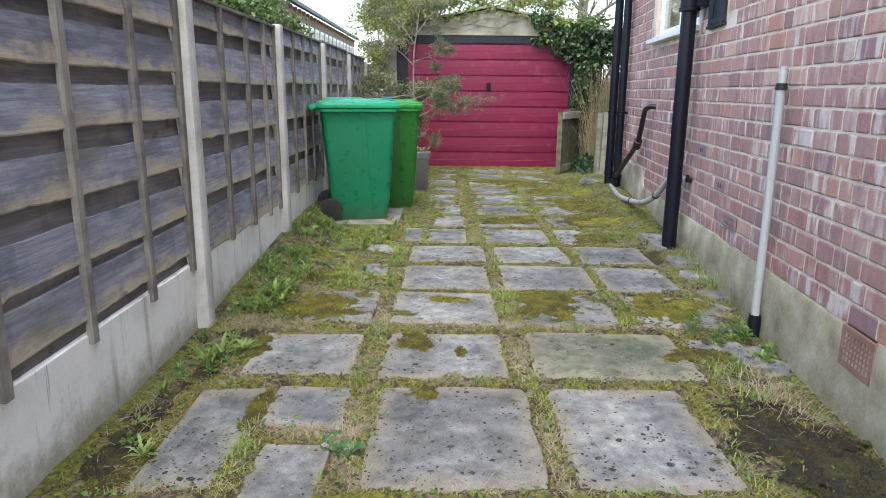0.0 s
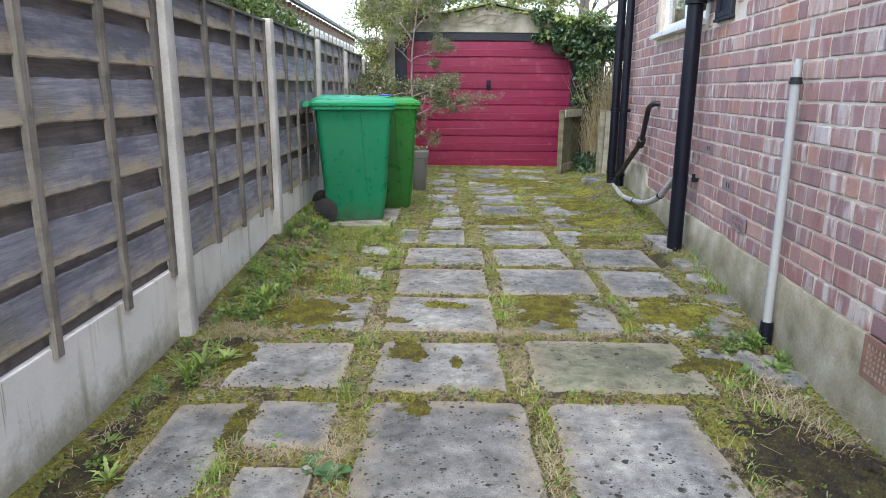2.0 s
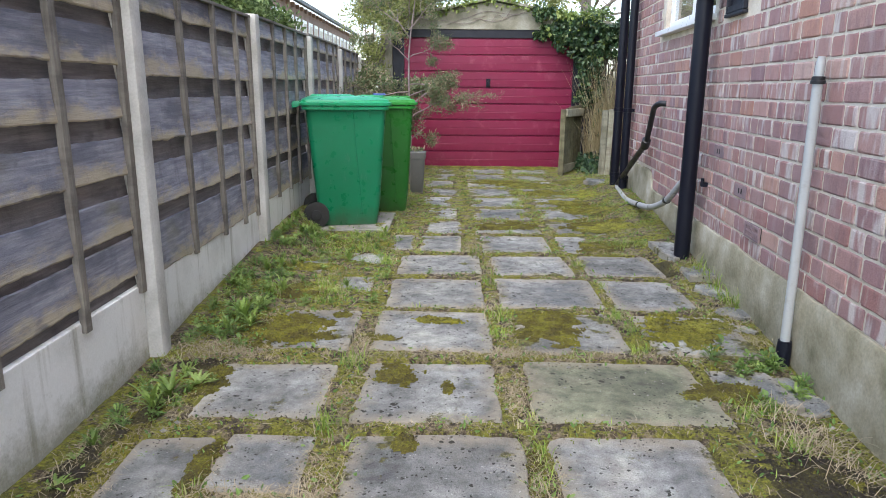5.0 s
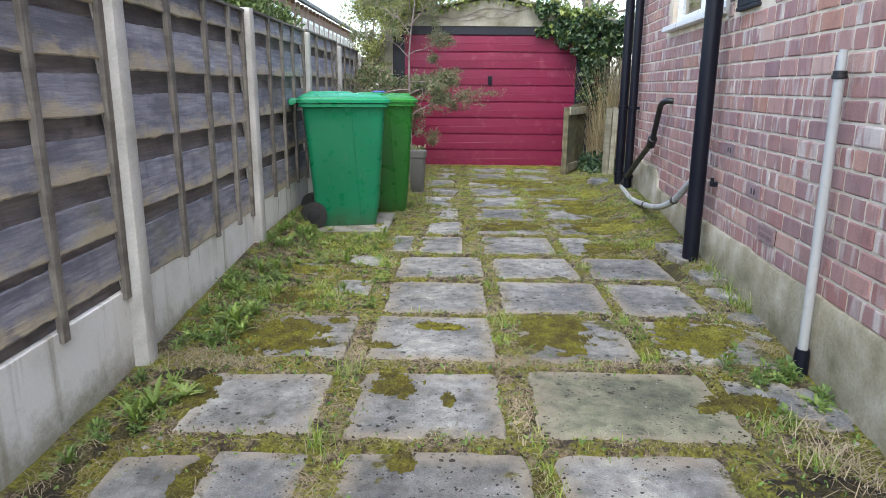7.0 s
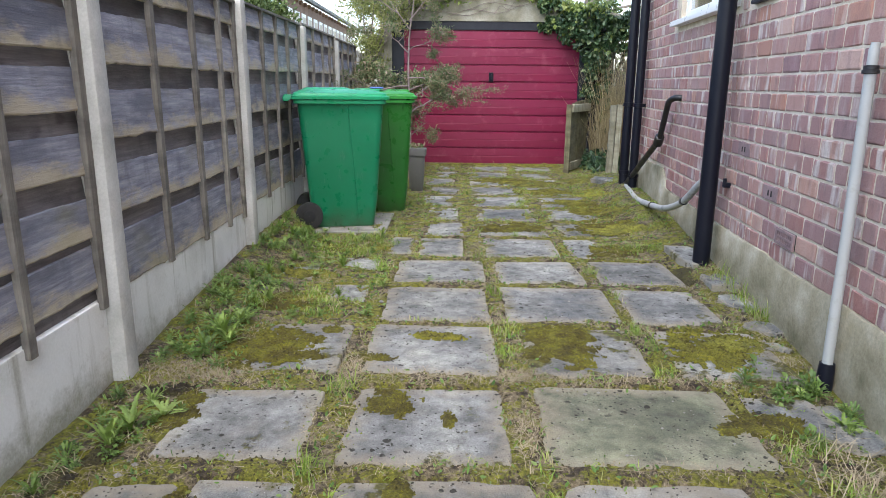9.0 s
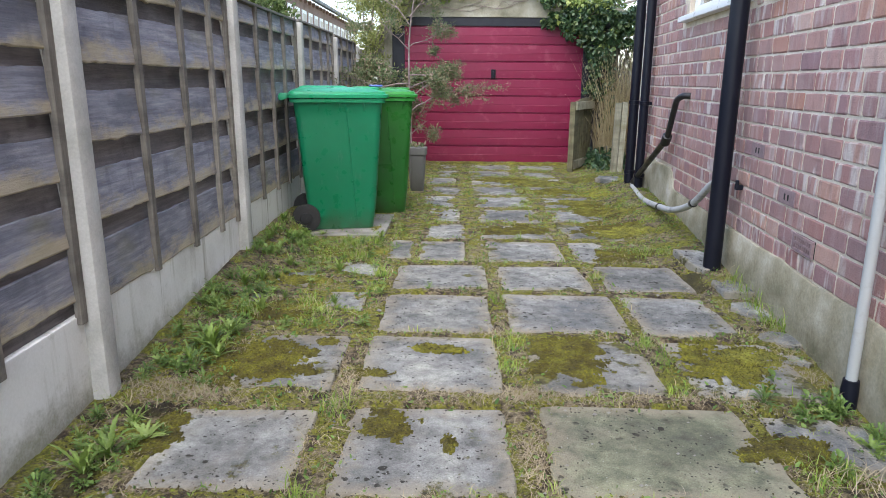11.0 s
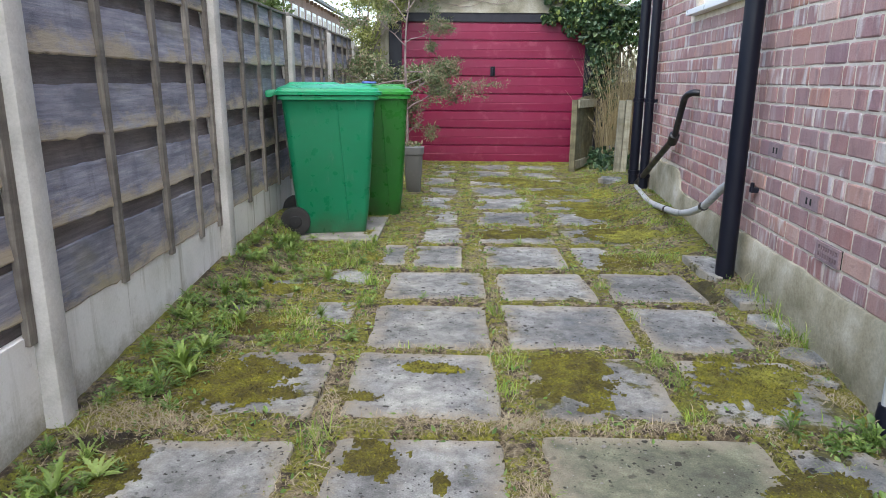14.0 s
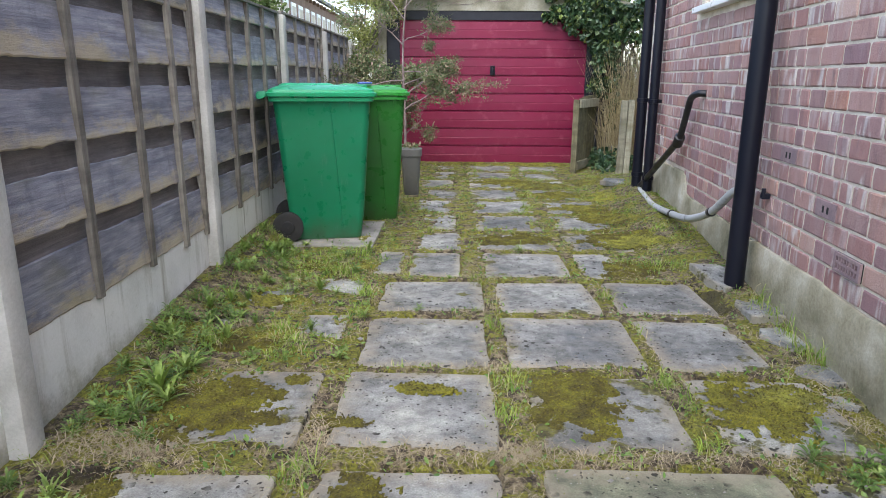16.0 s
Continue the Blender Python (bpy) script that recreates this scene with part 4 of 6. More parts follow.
# ---- wheelie bins ----
def build_bin(m, body_mat, lid_mat, w, d, h, label):
    """A two-wheeled bin; its front looks along +x."""
    s = holder("wheelie_bin", m, label, "wheelie bin", "wheelie bins")
    t, b = d / 2, d * 0.355
    tw, bw = w / 2, w * 0.41
    rings = []
    for z, k in ((0.004, 0.0), (0.02, 0.03), (0.2, 0.2), (0.5, 0.5), (0.8, 0.8), (0.93, 0.95), (0.955, 0.975), (0.96, 0.98)):
        x0, x1 = -(b + (t - b) * k) - 0.02, b + (t - b) * k * 0.75 + 0.02
        y = bw + (tw - bw) * k
        grow = 0.012 if z > 0.95 else (-0.012 if z < 0.04 else 0)
        rings.append(rounded(x0 - grow, x1 + grow, -y - grow, y + grow, z * h, 0.05, 5))
    part("body", loft(bmesh.new(), rings), body_mat, s, smooth=True)
    half = lambda z: bw + (tw - bw) * max(0.0, min(1.0, (z - 0.03) / 0.9))
    for yy in (-1, 1):
        for x in (-0.17, 0.0, 0.19):
            # gussets under the collar
            bm = bmesh.new()
            y0 = yy * (half(0.86) - 0.004)
            y1 = yy * (tw + 0.016)
            loft(bm, [[(x + e, y0, 0.86 * h), (x + e, yy * (half(0.93) - 0.004), 0.93 * h), (x + e, y1, 0.93 * h), (x + e, y1, 0.915 * h)] for e in (-0.005, 0.005)])
            bmesh.ops.recalc_face_normals(bm, faces=bm.faces[:])
            part("gusset", bm, body_mat, s)
        # moulding seam running down each side
        part("seam", tube(bmesh.new(), [(0.045 + 0.075 * (0.9 - z) / 0.9, yy * (half(z) - 0.001), z * h) for z in (0.06, 0.2, 0.4, 0.6, 0.8, 0.92)], 0.0045, 6), body_mat, s)
    k0 = t * 0.75 + b * 0.25
    bm = bmesh.new()
    loft(bm, [rounded(-t - 0.03, k0 + 0.025, -tw - 0.004, tw + 0.004, 0.925 * h, 0.05), rounded(-t - 0.045, k0 + 0.04, -tw - 0.02, tw + 0.02, 0.93 * h, 0.055), rounded(-t - 0.045, k0 + 0.04, -tw - 0.022, tw + 0.022, 0.954 * h, 0.055), rounded(-t - 0.035, k0 + 0.03, -tw - 0.01, tw + 0.01, 0.957 * h, 0.05)])
    part("collar", bm, lid_mat, s, smooth=True)
    bm = bmesh.new()
    x0, x1, y = -t - 0.055, t + 0.03, tw + 0.028
    steps = ((0.0, 0.958, 0.05), (-0.008, 0.961, 0.055), (-0.010, 0.982, 0.055), (0.004, 0.987, 0.05), (0.010, 0.989, 0.05), (0.014, 1.003, 0.05), (0.035, 1.010, 0.055), (0.09, 1.024, 0.06), (0.17, 1.031, 0.06))
    loft(bm, [rounded(x0 + e * 0.8, x1 - e * 1.1, -y + e, y - e, z * h, r) for e, z, r in steps])
    lid = part("lid", bm, lid_mat, s, smooth=True)
    # lifting grip: a bridge over a hollow, near the front edge
    bm = bmesh.new()
    for yy in (-0.12, 0.12):
        box(bm, t - 0.22, t - 0.03, yy - 0.018, yy + 0.018, 1.006 * h, 1.034 * h, bevel=0.008)
    box(bm, t - 0.055, t - 0.02, -0.10, 0.10, 1.012 * h, 1.034 * h, bevel=0.008)
    part("grip", bm, lid_mat, lid)
    bm = bmesh.new()
    loft(bm, [rounded(-t + 0.02, t - 0.26, -0.11, 0.11, 1.022 * h, 0.04), rounded(-t + 0.04, t - 0.28, -0.095, 0.095, 1.038 * h, 0.04), rounded(-t + 0.07, t - 0.31, -0.06, 0.06, 1.043 * h, 0.03)])
    part("ridge", bm, lid_mat, lid, smooth=True)
    bm = bmesh.new()
    tube(bm, [(-t - 0.10, -tw * 0.8, 0.965 * h), (-t - 0.10, tw * 0.8, 0.965 * h)], 0.017, 10)
    for yy in (-tw * 0.85, 0, tw * 0.85):
        loft(bm, [rounded(-t - 0.125, -t - 0.085, yy - 0.03, yy + 0.03, 0.945 * h, 0.012, 3), rounded(-t - 0.13, -t - 0.03, yy - 0.032, yy + 0.032, 0.97 * h, 0.015, 3), rounded(-t - 0.12, -t - 0.02, yy - 0.03, yy + 0.03, 0.99 * h, 0.015, 3)])
    part("handle", bm, lid_mat, s)
    for yy in (-1, 1):
        wy = yy * (bw + 0.035)
        bm = bmesh.new()
        tube(bm, [(-b - 0.05, wy - 0.028, 0.112), (-b - 0.05, wy - 0.024, 0.112), (-b - 0.05, wy + 0.024, 0.112), (-b - 0.05, wy + 0.028, 0.112)], [0.1, 0.114, 0.114, 0.1], 28)
        wh = part("wheel", bm, RUBBER, s, "black rubber wheel", smooth=True)
        bm = bmesh.new()
        e = wy + yy * 0.028
        tube(bm, [(-b - 0.05, e, 0.112), (-b - 0.05, e + yy * 0.006, 0.112), (-b - 0.05, e + yy * 0.007, 0.112)], [0.05, 0.045, 0.02], 20)
        part("hub", bm, BLACK_WORN, wh, smooth=True)
    bm = bmesh.new()
    tube(bm, [(-b - 0.05, -bw - 0.02, 0.1), (-b - 0.05, bw + 0.02, 0.1)], 0.012, 8)
    part("axle", bm, STEEL, s)
    return s


big = build_bin(pose(-0.665, 6.75, 0.0245, 0, 0, 12), BIN_GREEN, BIN_LID, 0.60, 0.70, 1.12, "emerald green plastic wheelie bin with black wheels")
slim = build_bin(pose(-0.40, 7.50, 0.0, 0, 0, 10), BIN_LEAF, BIN_LEAF_LID, 0.50, 0.58, 1.135, "leaf green plastic wheelie bin standing behind another")
# faded print on the fronts: unreadable, so plain bars
for owner, rows_of, x, z, step in ((big, 3, 0.315, 0.87, 0.028), (slim, 5, 0.262, 0.86, 0.05)):
    bm = bmesh.new()
    for k in range(rows_of):
        a = 0.055 - 0.012 * (k % 2)
        zz = z - k * step
        xx = x - 0.055 * (z - zz)
        box(bm, xx - 0.012, xx + 0.012, -0.2 + 0.03 * (k % 2), -0.2 + a * 2, zz, zz + step * 0.45)
    part("print", bm, PRINT, owner, "pale faded print")


def build_planter():
    p = holder("planter", pose(-0.12, 8.72, 0.0), "grey plastic pot with a dry plant", "plant pot")
    rings = [rounded(-r, r, -r, r, z, r * 0.5, 4) for z, r in ((0.0, 0.07), (0.01, 0.078), (0.42, 0.10), (0.425, 0.112), (0.5, 0.116), (0.505, 0.106))]
    part("pot", loft(bmesh.new(), rings), POTGREY, p, smooth=True)
    rng = random.Random(5)
    v, f = leaves(rng, [(rng.uniform(-0.08, 0.08), rng.uniform(-0.08, 0.08), 0.5 + rng.uniform(0, 0.03)) for k in range(60)], 0.045, 1.0)
    ob = new("dry_plant", raw("dry_plant", v, f, JUNIPER))
    ob.parent = p
    return p


build_planter()
ob = thing("blue_lid", loft(bmesh.new(), [rounded(-0.09, 0.09, -0.07, 0.07, 0, 0.03), rounded(-0.1, 0.1, -0.08, 0.08, 0.012, 0.03), rounded(-0.09, 0.09, -0.07, 0.07, 0.03, 0.03)]), BLUE, "small blue plastic lid lying on the green bin", "plastic lid", smooth=True)
ob.matrix_world = pose(-0.42, 7.34, 1.180, 0, 0, 20) @ Matrix.Scale(0.6, 4)


# ---- gate, stub post and rails near the garage ----
def build_gate():
    g = holder("wooden_gate", pose(1.92, 10.48, 0.0, 0, 0, 63), "old ledged wooden gate standing open, green with age", "gate")
    n, w = 7, 0.9
    for k in range(n):
        a = k * w / n
        top = 0.96 + 0.09 * k / n + 0.015 * math.sin(k * 7)
        part("board", boxed(a + 0.006, a + w / n - 0.006, -0.01, 0.01, 0.03, top, bevel=0.003), GATE_WOOD, g)
    for z in (0.05, 0.86):
        part("rail", boxed(0.05, w, -0.05, -0.0105, z, z + 0.11, bevel=0.005), POST_WOOD, g, "paler nailed rail")
    part("stile", boxed(-0.035, 0.0, -0.045, 0.03, 0.0, 0.97, bevel=0.005), GATE_WOOD, g)
    return g


build_gate()
gp = holder("gate_post", pose(2.36, 9.62, 0.0, 0, 1.0, -8), "pale weathered timber gate post of two boards", "gate post")
part("board", boxed(-0.075, 0.0, -0.045, 0.045, -0.1, 0.99, bevel=0.006), POST_WOOD, gp)
part("board", boxed(0.006, 0.075, -0.04, 0.05, -0.1, 1.0, bevel=0.006), POST_WOOD, gp)


def build_rails():
    g = holder("rail_fence", pose(-1.25, 12.2, 0.0), "grey timber rail fence beside the garage", "fence")
    for z in (0.4, 0.75, 1.08, 1.36, 1.62):
        part("rail", boxed(0.0, 0.6, -0.015, 0.015, z, z + 0.09, bevel=0.004), BATTEN_WOOD, g)
    for x in (0.0, 0.3):
        part("upright", boxed(x, x + 0.06, -0.05, -0.016, 0, 1.7, bevel=0.004), BATTEN_WOOD, g)
    return g


build_rails()


# ---- plants ----
def grow(rng, start, way, length, radius, depth, bm, tips, wiggle=0.35, kids=3, droop=0.0):
    pts, rs = [Vector(start)], [radius]
    d = Vector(way).normalized()
    n = 5
    for k in range(n):
        d = (d + Vector((rng.gauss(0, wiggle), rng.gauss(0, wiggle), rng.gauss(0, wiggle) - droop)) * 0.4).normalized()
        pts.append(pts[-1] + d * length / n)
        rs.append(radius * (1 - 0.65 * (k + 1) / n))
    tube(bm, pts, rs, 6 if depth < 2 else 8)
    if depth == 0:
        tips += pts[2:]
        return
    for k in range(kids):
        i = rng.randint(2, n)
        side = (d + Vector((rng.gauss(0, 1), rng.gauss(0, 1), rng.gauss(0, 0.7))) * 0.8).normalized()
        grow(rng, pts[i], side, length * rng.uniform(0.5, 0.75), max(0.002, rs[i] * 0.7), depth - 1, bm, tips, wiggle, kids, droop)


def build_juniper():
    rng = random.Random(8)
    t = holder("small_tree", pose(-0.27, 9.75, 0.0), "sparse twiggy juniper with pale bare branches", "tree")
    bm, tips = bmesh.new(), []
    stem = [(0, 0, -0.02), (0.01, 0.01, 0.7), (-0.01, 0.0, 1.3), (0.0, 0.02, 1.8), (0.06, 0.0, 2.25), (0.12, 0.0, 2.7)]
    tube(bm, bend(stem, 4), [0.019 - 0.0007 * k for k in range(21)], 10)
    part("trunk", bm, TWIG, t, smooth=True)
    # limbs: height, direction, length
    for z, way, ln, r in ((0.55, (1, -0.5, 0.9), 0.3, 0.008), (0.85, (1, -0.6, 0.8), 0.6, 0.012), (1.0, (1, -0.4, 0.6), 0.5, 0.011), (1.15, (0.9, -0.5, 0.45), 0.45, 0.010), (1.3, (0.8, -0.4, 0.3), 0.35, 0.008), (1.1, (-1, -0.4, 0.2), 0.8, 0.012), (1.2, (-1, -0.2, 0.0), 0.8, 0.010), (1.6, (-0.7, -0.2, 0.8), 0.5, 0.009), (1.9, (-0.6, 0, 1), 0.6, 0.009), (2.0, (0.7, 0, 0.9), 0.45, 0.009), (2.2, (-0.3, 0, 1), 0.5, 0.008), (2.4, (0.5, -0.2, 0.8), 0.4, 0.007), (1.65, (0.6, -0.3, 0.3), 0.35, 0.007)):
        bm = bmesh.new()
        grow(rng, (0.0, 0.0, z), way, ln, r, 2, bm, tips, 0.4, 4)
        part("branch", bm, TWIG, t, smooth=True)
    pts = []
    for q in tips:
        side = rng.random()
        for k in range(18 if q.x > 0.28 or q.x < -0.2 else (5 if side < 0.35 else 0)):
            pts.append(q + Vector((rng.gauss(0, 0.03), rng.gauss(0, 0.03), rng.gauss(0, 0.025))))
    v, f = leaves(rng, pts, 0.042, 0.4, 0.3)
    ob = new("crown", raw("crown", v, f, JUNIPER))
    ob.parent = t
    return t


build_juniper()


def clump_tree(name, base, height, blobs, n, size, mat, label, seed, category="tree", wide=0.5, trunk=0.07):
    """Trunk, limbs towards each clump and a crown of many leaves with gaps."""
    rng = random.Random(seed)
    t = holder(name, pose(*base), label, category)
    bm = bmesh.new()
    tube(bm, bend([(0, 0, -0.05), (0.05, 0.03, height * 0.3), (-0.04, 0.05, height * 0.6), (0.02, 0.0, height * 0.85)], 4), [trunk * (1 - 0.06 * k) for k in range(13)], 8)
    part("trunk", bm, BARK, t, smooth=True)
    bm = bmesh.new()
    pts = []
    for cx, cy, cz, rx, rz in blobs:
        foot = Vector((0, 0, min(cz * 0.6, height * 0.6)))
        tube(bm, bend([foot, (cx * 0.5, cy * 0.5, (foot.z + cz) / 2 + 0.1), (cx, cy, cz)], 4), [trunk * 0.5 * (1 - 0.09 * k) for k in range(9)], 6)
        centres = []
        for k in range(14):
            a = Vector((rng.gauss(0, 1), rng.gauss(0, 1), rng.gauss(0, 1))).normalized() * rng.uniform(0.3, 1.0)
            e = Vector((cx + a.x * rx, cy + a.y * rx, cz + a.z * rz))
            centres.append(e)
            tube(bm, [Vector((cx, cy, cz)), (Vector((cx, cy, cz)) + e) / 2 + Vector((0, 0, 0.04)), e], [trunk * 0.12, trunk * 0.09, trunk * 0.04], 5)
        for k in range(n // len(blobs)):
            e = rng.choice(centres)
            pts.append(e + Vector((rng.gauss(0, 1), rng.gauss(0, 1), rng.gauss(0, 0.8))) * rx * 0.22)
    part("limbs", bm, BARK, t, smooth=True)
    v, f = leaves(rng, pts, size, 0.1, wide)
    ob = new("crown", raw("crown", v, f, mat))
    ob.parent = t
    return t


clump_tree("tree", (-0.95, 13.2, 0), 2.6, [(0.0, 0, 1.75, 0.45, 0.35), (0.35, 0, 2.35, 0.5, 0.35), (-0.1, 0.2, 2.75, 0.45, 0.35), (0.7, 0, 2.85, 0.5, 0.25), (0.2, 0.3, 3.2, 0.5, 0.3), (1.2, 0.2, 3.05, 0.45, 0.2)], 13000, 0.075, SHRUB, "yellow-green leafy tree beside the garage", 21, wide=0.4)
clump_tree("tree", (1.6, 14.5, 0), 3.0, [(0.0, 0, 3.05, 0.6, 0.2), (0.7, 0, 3.1, 0.6, 0.25), (-0.8, 0, 3.1, 0.6, 0.22)], 3000, 0.08, SHRUB, "yellow-green tree behind the garage roof", 22, wide=0.4)
clump_tree("tree", (-2.9, 10.2, 0), 2.4, [(0.0, 0, 2.4, 0.6, 0.45), (-0.7, 0.2, 2.6, 0.7, 0.5), (0.4, 0.8, 2.3, 0.45, 0.4)], 5200, 0.085, HEDGE, "green leafy tree in the neighbouring garden", 23)
clump_tree("shrub", (-0.75, 10.7, 0), 1.2, [(0.0, 0, 1.1, 0.35, 0.3), (0.42, -0.1, 1.25, 0.3, 0.16), (-0.2, 0.2, 1.4, 0.25, 0.18), (0.3, 0.2, 0.8, 0.3, 0.3)], 5200, 0.05, JUNIPER, "olive green shrub behind the bins", 24, "shrub", trunk=0.03)
clump_tree("shrub", (3.2, 12.2, 0), 2.0, [(0.0, 0, 1.3, 0.6, 0.6), (0.2, 0.4, 2.1, 0.6, 0.4), (-0.4, 0.3, 2.3, 0.4, 0.3), (0.7, -0.1, 1.7, 0.5, 0.5), (0.1, 0.2, 0.6, 0.6, 0.4)], 6000, 0.07, HEDGE, "overgrown green shrub beside the garage", 25, "shrub", trunk=0.04)


clump_tree("tree", (-1.0, 11.35, 0), 2.3, [(0.05, 0, 1.75, 0.3, 0.3), (0.3, -0.1, 2.2, 0.32, 0.25), (0.62, -0.15, 2.5, 0.32, 0.2), (-0.1, 0.2, 2.4, 0.35, 0.3), (0.15, 0.1, 2.75, 0.35, 0.2), (0.95, -0.1, 2.7, 0.3, 0.12)], 7000, 0.055, SHRUB, "pale green feathery tree leaning over the garage corner", 26, wide=0.3, trunk=0.035)


def build_bare_tree():
    rng = random.Random(31)
    t = holder("bare_tree", pose(5.2, 27, 0), "tall leafless tree behind the garage", "tree")
    bm = bmesh.new()
    tube(bm, bend([(0, 0, -0.1), (0.1, 0, 2), (0, 0.1, 4), (0.2, 0, 6.5)], 4), [0.30 - 0.012 * k for k in range(13)], 10)
    part("trunk", bm, BARK, t, smooth=True)
    bm, tips = bmesh.new(), []
    for k in range(13):
        a = k * 2.4
        grow(rng, (0.05, 0, 2.6 + 0.25 * k), (math.cos(a), math.sin(a) * 0.6, 0.45), 2.6, 0.07, 3, bm, tips, 0.35, 3)
    part("branches", bm, BARK, t)
    return t


build_bare_tree()


def build_ivy():
    rng = random.Random(41)
    t = holder("ivy", pose(0, GY, 0), "dark green ivy climbing over the garage corner", "ivy")
    dark, light = [], []
    while len(dark) < 3300:
        x, z = rng.uniform(0.9, 3.25), rng.uniform(0.55, 2.72)
        edge = 2.28 - 0.72 * smoothstep(1.62, 2.14, z) + (0.25 if z < 1.0 else 0)
        edge += 0.10 * noise.noise(Vector((z * 4, 0, 0))) + 0.05 * noise.noise(Vector((z * 13, 3, 0)))
        roof = 2.60 - 0.19 * (x - 0.89)
        band = 0.05 + 0.62 * smoothstep(1.3, 2.2, x) ** 1.4 + 0.12 * noise.noise(Vector((x * 4.5, 1, 0)))
        drape = 1.2 < x < 1.75 and 2.02 + 0.1 * noise.noise(Vector((x * 7, 4, 0))) < z < 2.15
        if x < edge or z > roof + 0.07 + 0.06 * noise.noise(Vector((x * 6, 2, 0))) or (z < roof - band and x < 2.1 and not drape):
            continue
        if x > 2.75 and z < 1.0 + 0.3 * noise.noise(Vector((x * 4, z * 4, 0))):
            continue
        if noise.noise(Vector((x * 5, z * 5, 7))) < -0.22:
            continue
        if x > 2.62 + 0.12 * noise.noise(Vector((z * 5, 8, 0))) and z < 1.75:
            continue
        thick = 0.05 + 0.3 * smoothstep(1.6, 2.4, x)
        y = -rng.uniform(0.0, 1.0) ** 0.6 * thick - 0.03
        q = Vector((x, y, z))
        (light if (z > 2.3 and x > 1.9 and rng.random() < 0.8) or rng.random() < 0.08 else dark).append(q)
    for k in range(18):
        x = rng.uniform(2.3, 2.9)
        part("stem", tube(bmesh.new(), bend([(x + rng.uniform(-0.1, 0.1), -0.05, 0.0), (x, -0.06, 0.8), (x - rng.uniform(-0.2, 0.1), -0.05, 1.5), (x - rng.uniform(-0.3, 0.35), -0.04, 2.0)], 4), 0.006, 5), BARK, t)
    # bare runners across the gable
    for x0, x1, z in ((0.2, 1.3, 2.3), (-0.2, 0.8, 2.26), (0.5, 1.6, 2.4), (0.9, 1.2, 2.35)):
        part("stem", tube(bmesh.new(), bend([(x0, -0.015, z - 0.08), (x0 + (x1 - x0) * 0.3, -0.015, z + 0.03), (x0 + (x1 - x0) * 0.7, -0.015, z - 0.02), (x1, -0.015, z + 0.1)], 5), 0.0035, 5), TWIG, t)
    for nm, pts, mat in (("leaves", dark, IVY), ("young_leaves", light, IVY_LIGHT)):
        v, f = leaves(rng, pts, 0.07, -0.9, 0.85, 0.3)
        ob = tagged(new(nm, raw(nm, v, f, mat)), kind="stuff")
        ob.parent = t
    # sprigs along the gable top
    pts = [Vector((x, -0.04 - 0.05 * rng.random(), 2.60 - 0.2 * abs(x - 0.89) + 0.05 * rng.gauss(0, 1))) for x in [rng.uniform(-0.6, 2.6) for k in range(520)]]
    v, f = leaves(rng, pts, 0.055, 0.3, 0.7)
    ob = tagged(new("gable_ivy", raw("gable_ivy", v, f, IVY_LIGHT)), kind="stuff")
    ob.parent = t


build_ivy()


def build_canes():
    rng = random.Random(51)
    v, f = [], []
    for k in range(2600):
        x, y = rng.uniform(2.45, 3.6), rng.uniform(10.7, 12.2)
        h = rng.uniform(0.7, 1.75)
        lx, ly = rng.gauss(0, 0.22), rng.gauss(0, 0.22)
        w = rng.uniform(0.002, 0.005)
        i = len(v)
        for s in range(4):
            t = s / 3
            px, py = x + lx * t * t, y + ly * t * t
            v += [(px - w * (1 - t * 0.7), py, h * t), (px + w * (1 - t * 0.7), py + w, h * t)]
        f += [(i + 2 * s, i + 2 * s + 1, i + 2 * s + 3, i + 2 * s + 2) for s in range(3)]
    ob = new("dry_canes", raw("dry_canes", v, f, CANE))
    tagged(ob, "dry straw-coloured canes beside the garage", "dry canes", kind="stuff")
    pts = [(rng.uniform(2.2, 3.6), rng.uniform(9.9, 11.4), rng.uniform(0.02, 0.28)) for k in range(1500)]
    v, f = leaves(rng, pts, 0.07, 0.5, 0.9)
    ob = new("ground_ivy", raw("ground_ivy", v, f, IVY))
    tagged(ob, "dark ivy leaves covering the ground", "ivy", kind="stuff")
    logs = thing("log", tube(bmesh.new(), bend([(-0.16, 0, 0.0), (0, 0.02, 0.02), (0.17, 0, 0)], 3), [0.07, 0.08, 0.085, 0.08, 0.08, 0.075, 0.07], 10), BARK, "brown cut log lying by the gate", "log", smooth=True)
    logs.matrix_world = pose(2.62, 10.9, 0.25, 0, 8, 20)


build_canes()


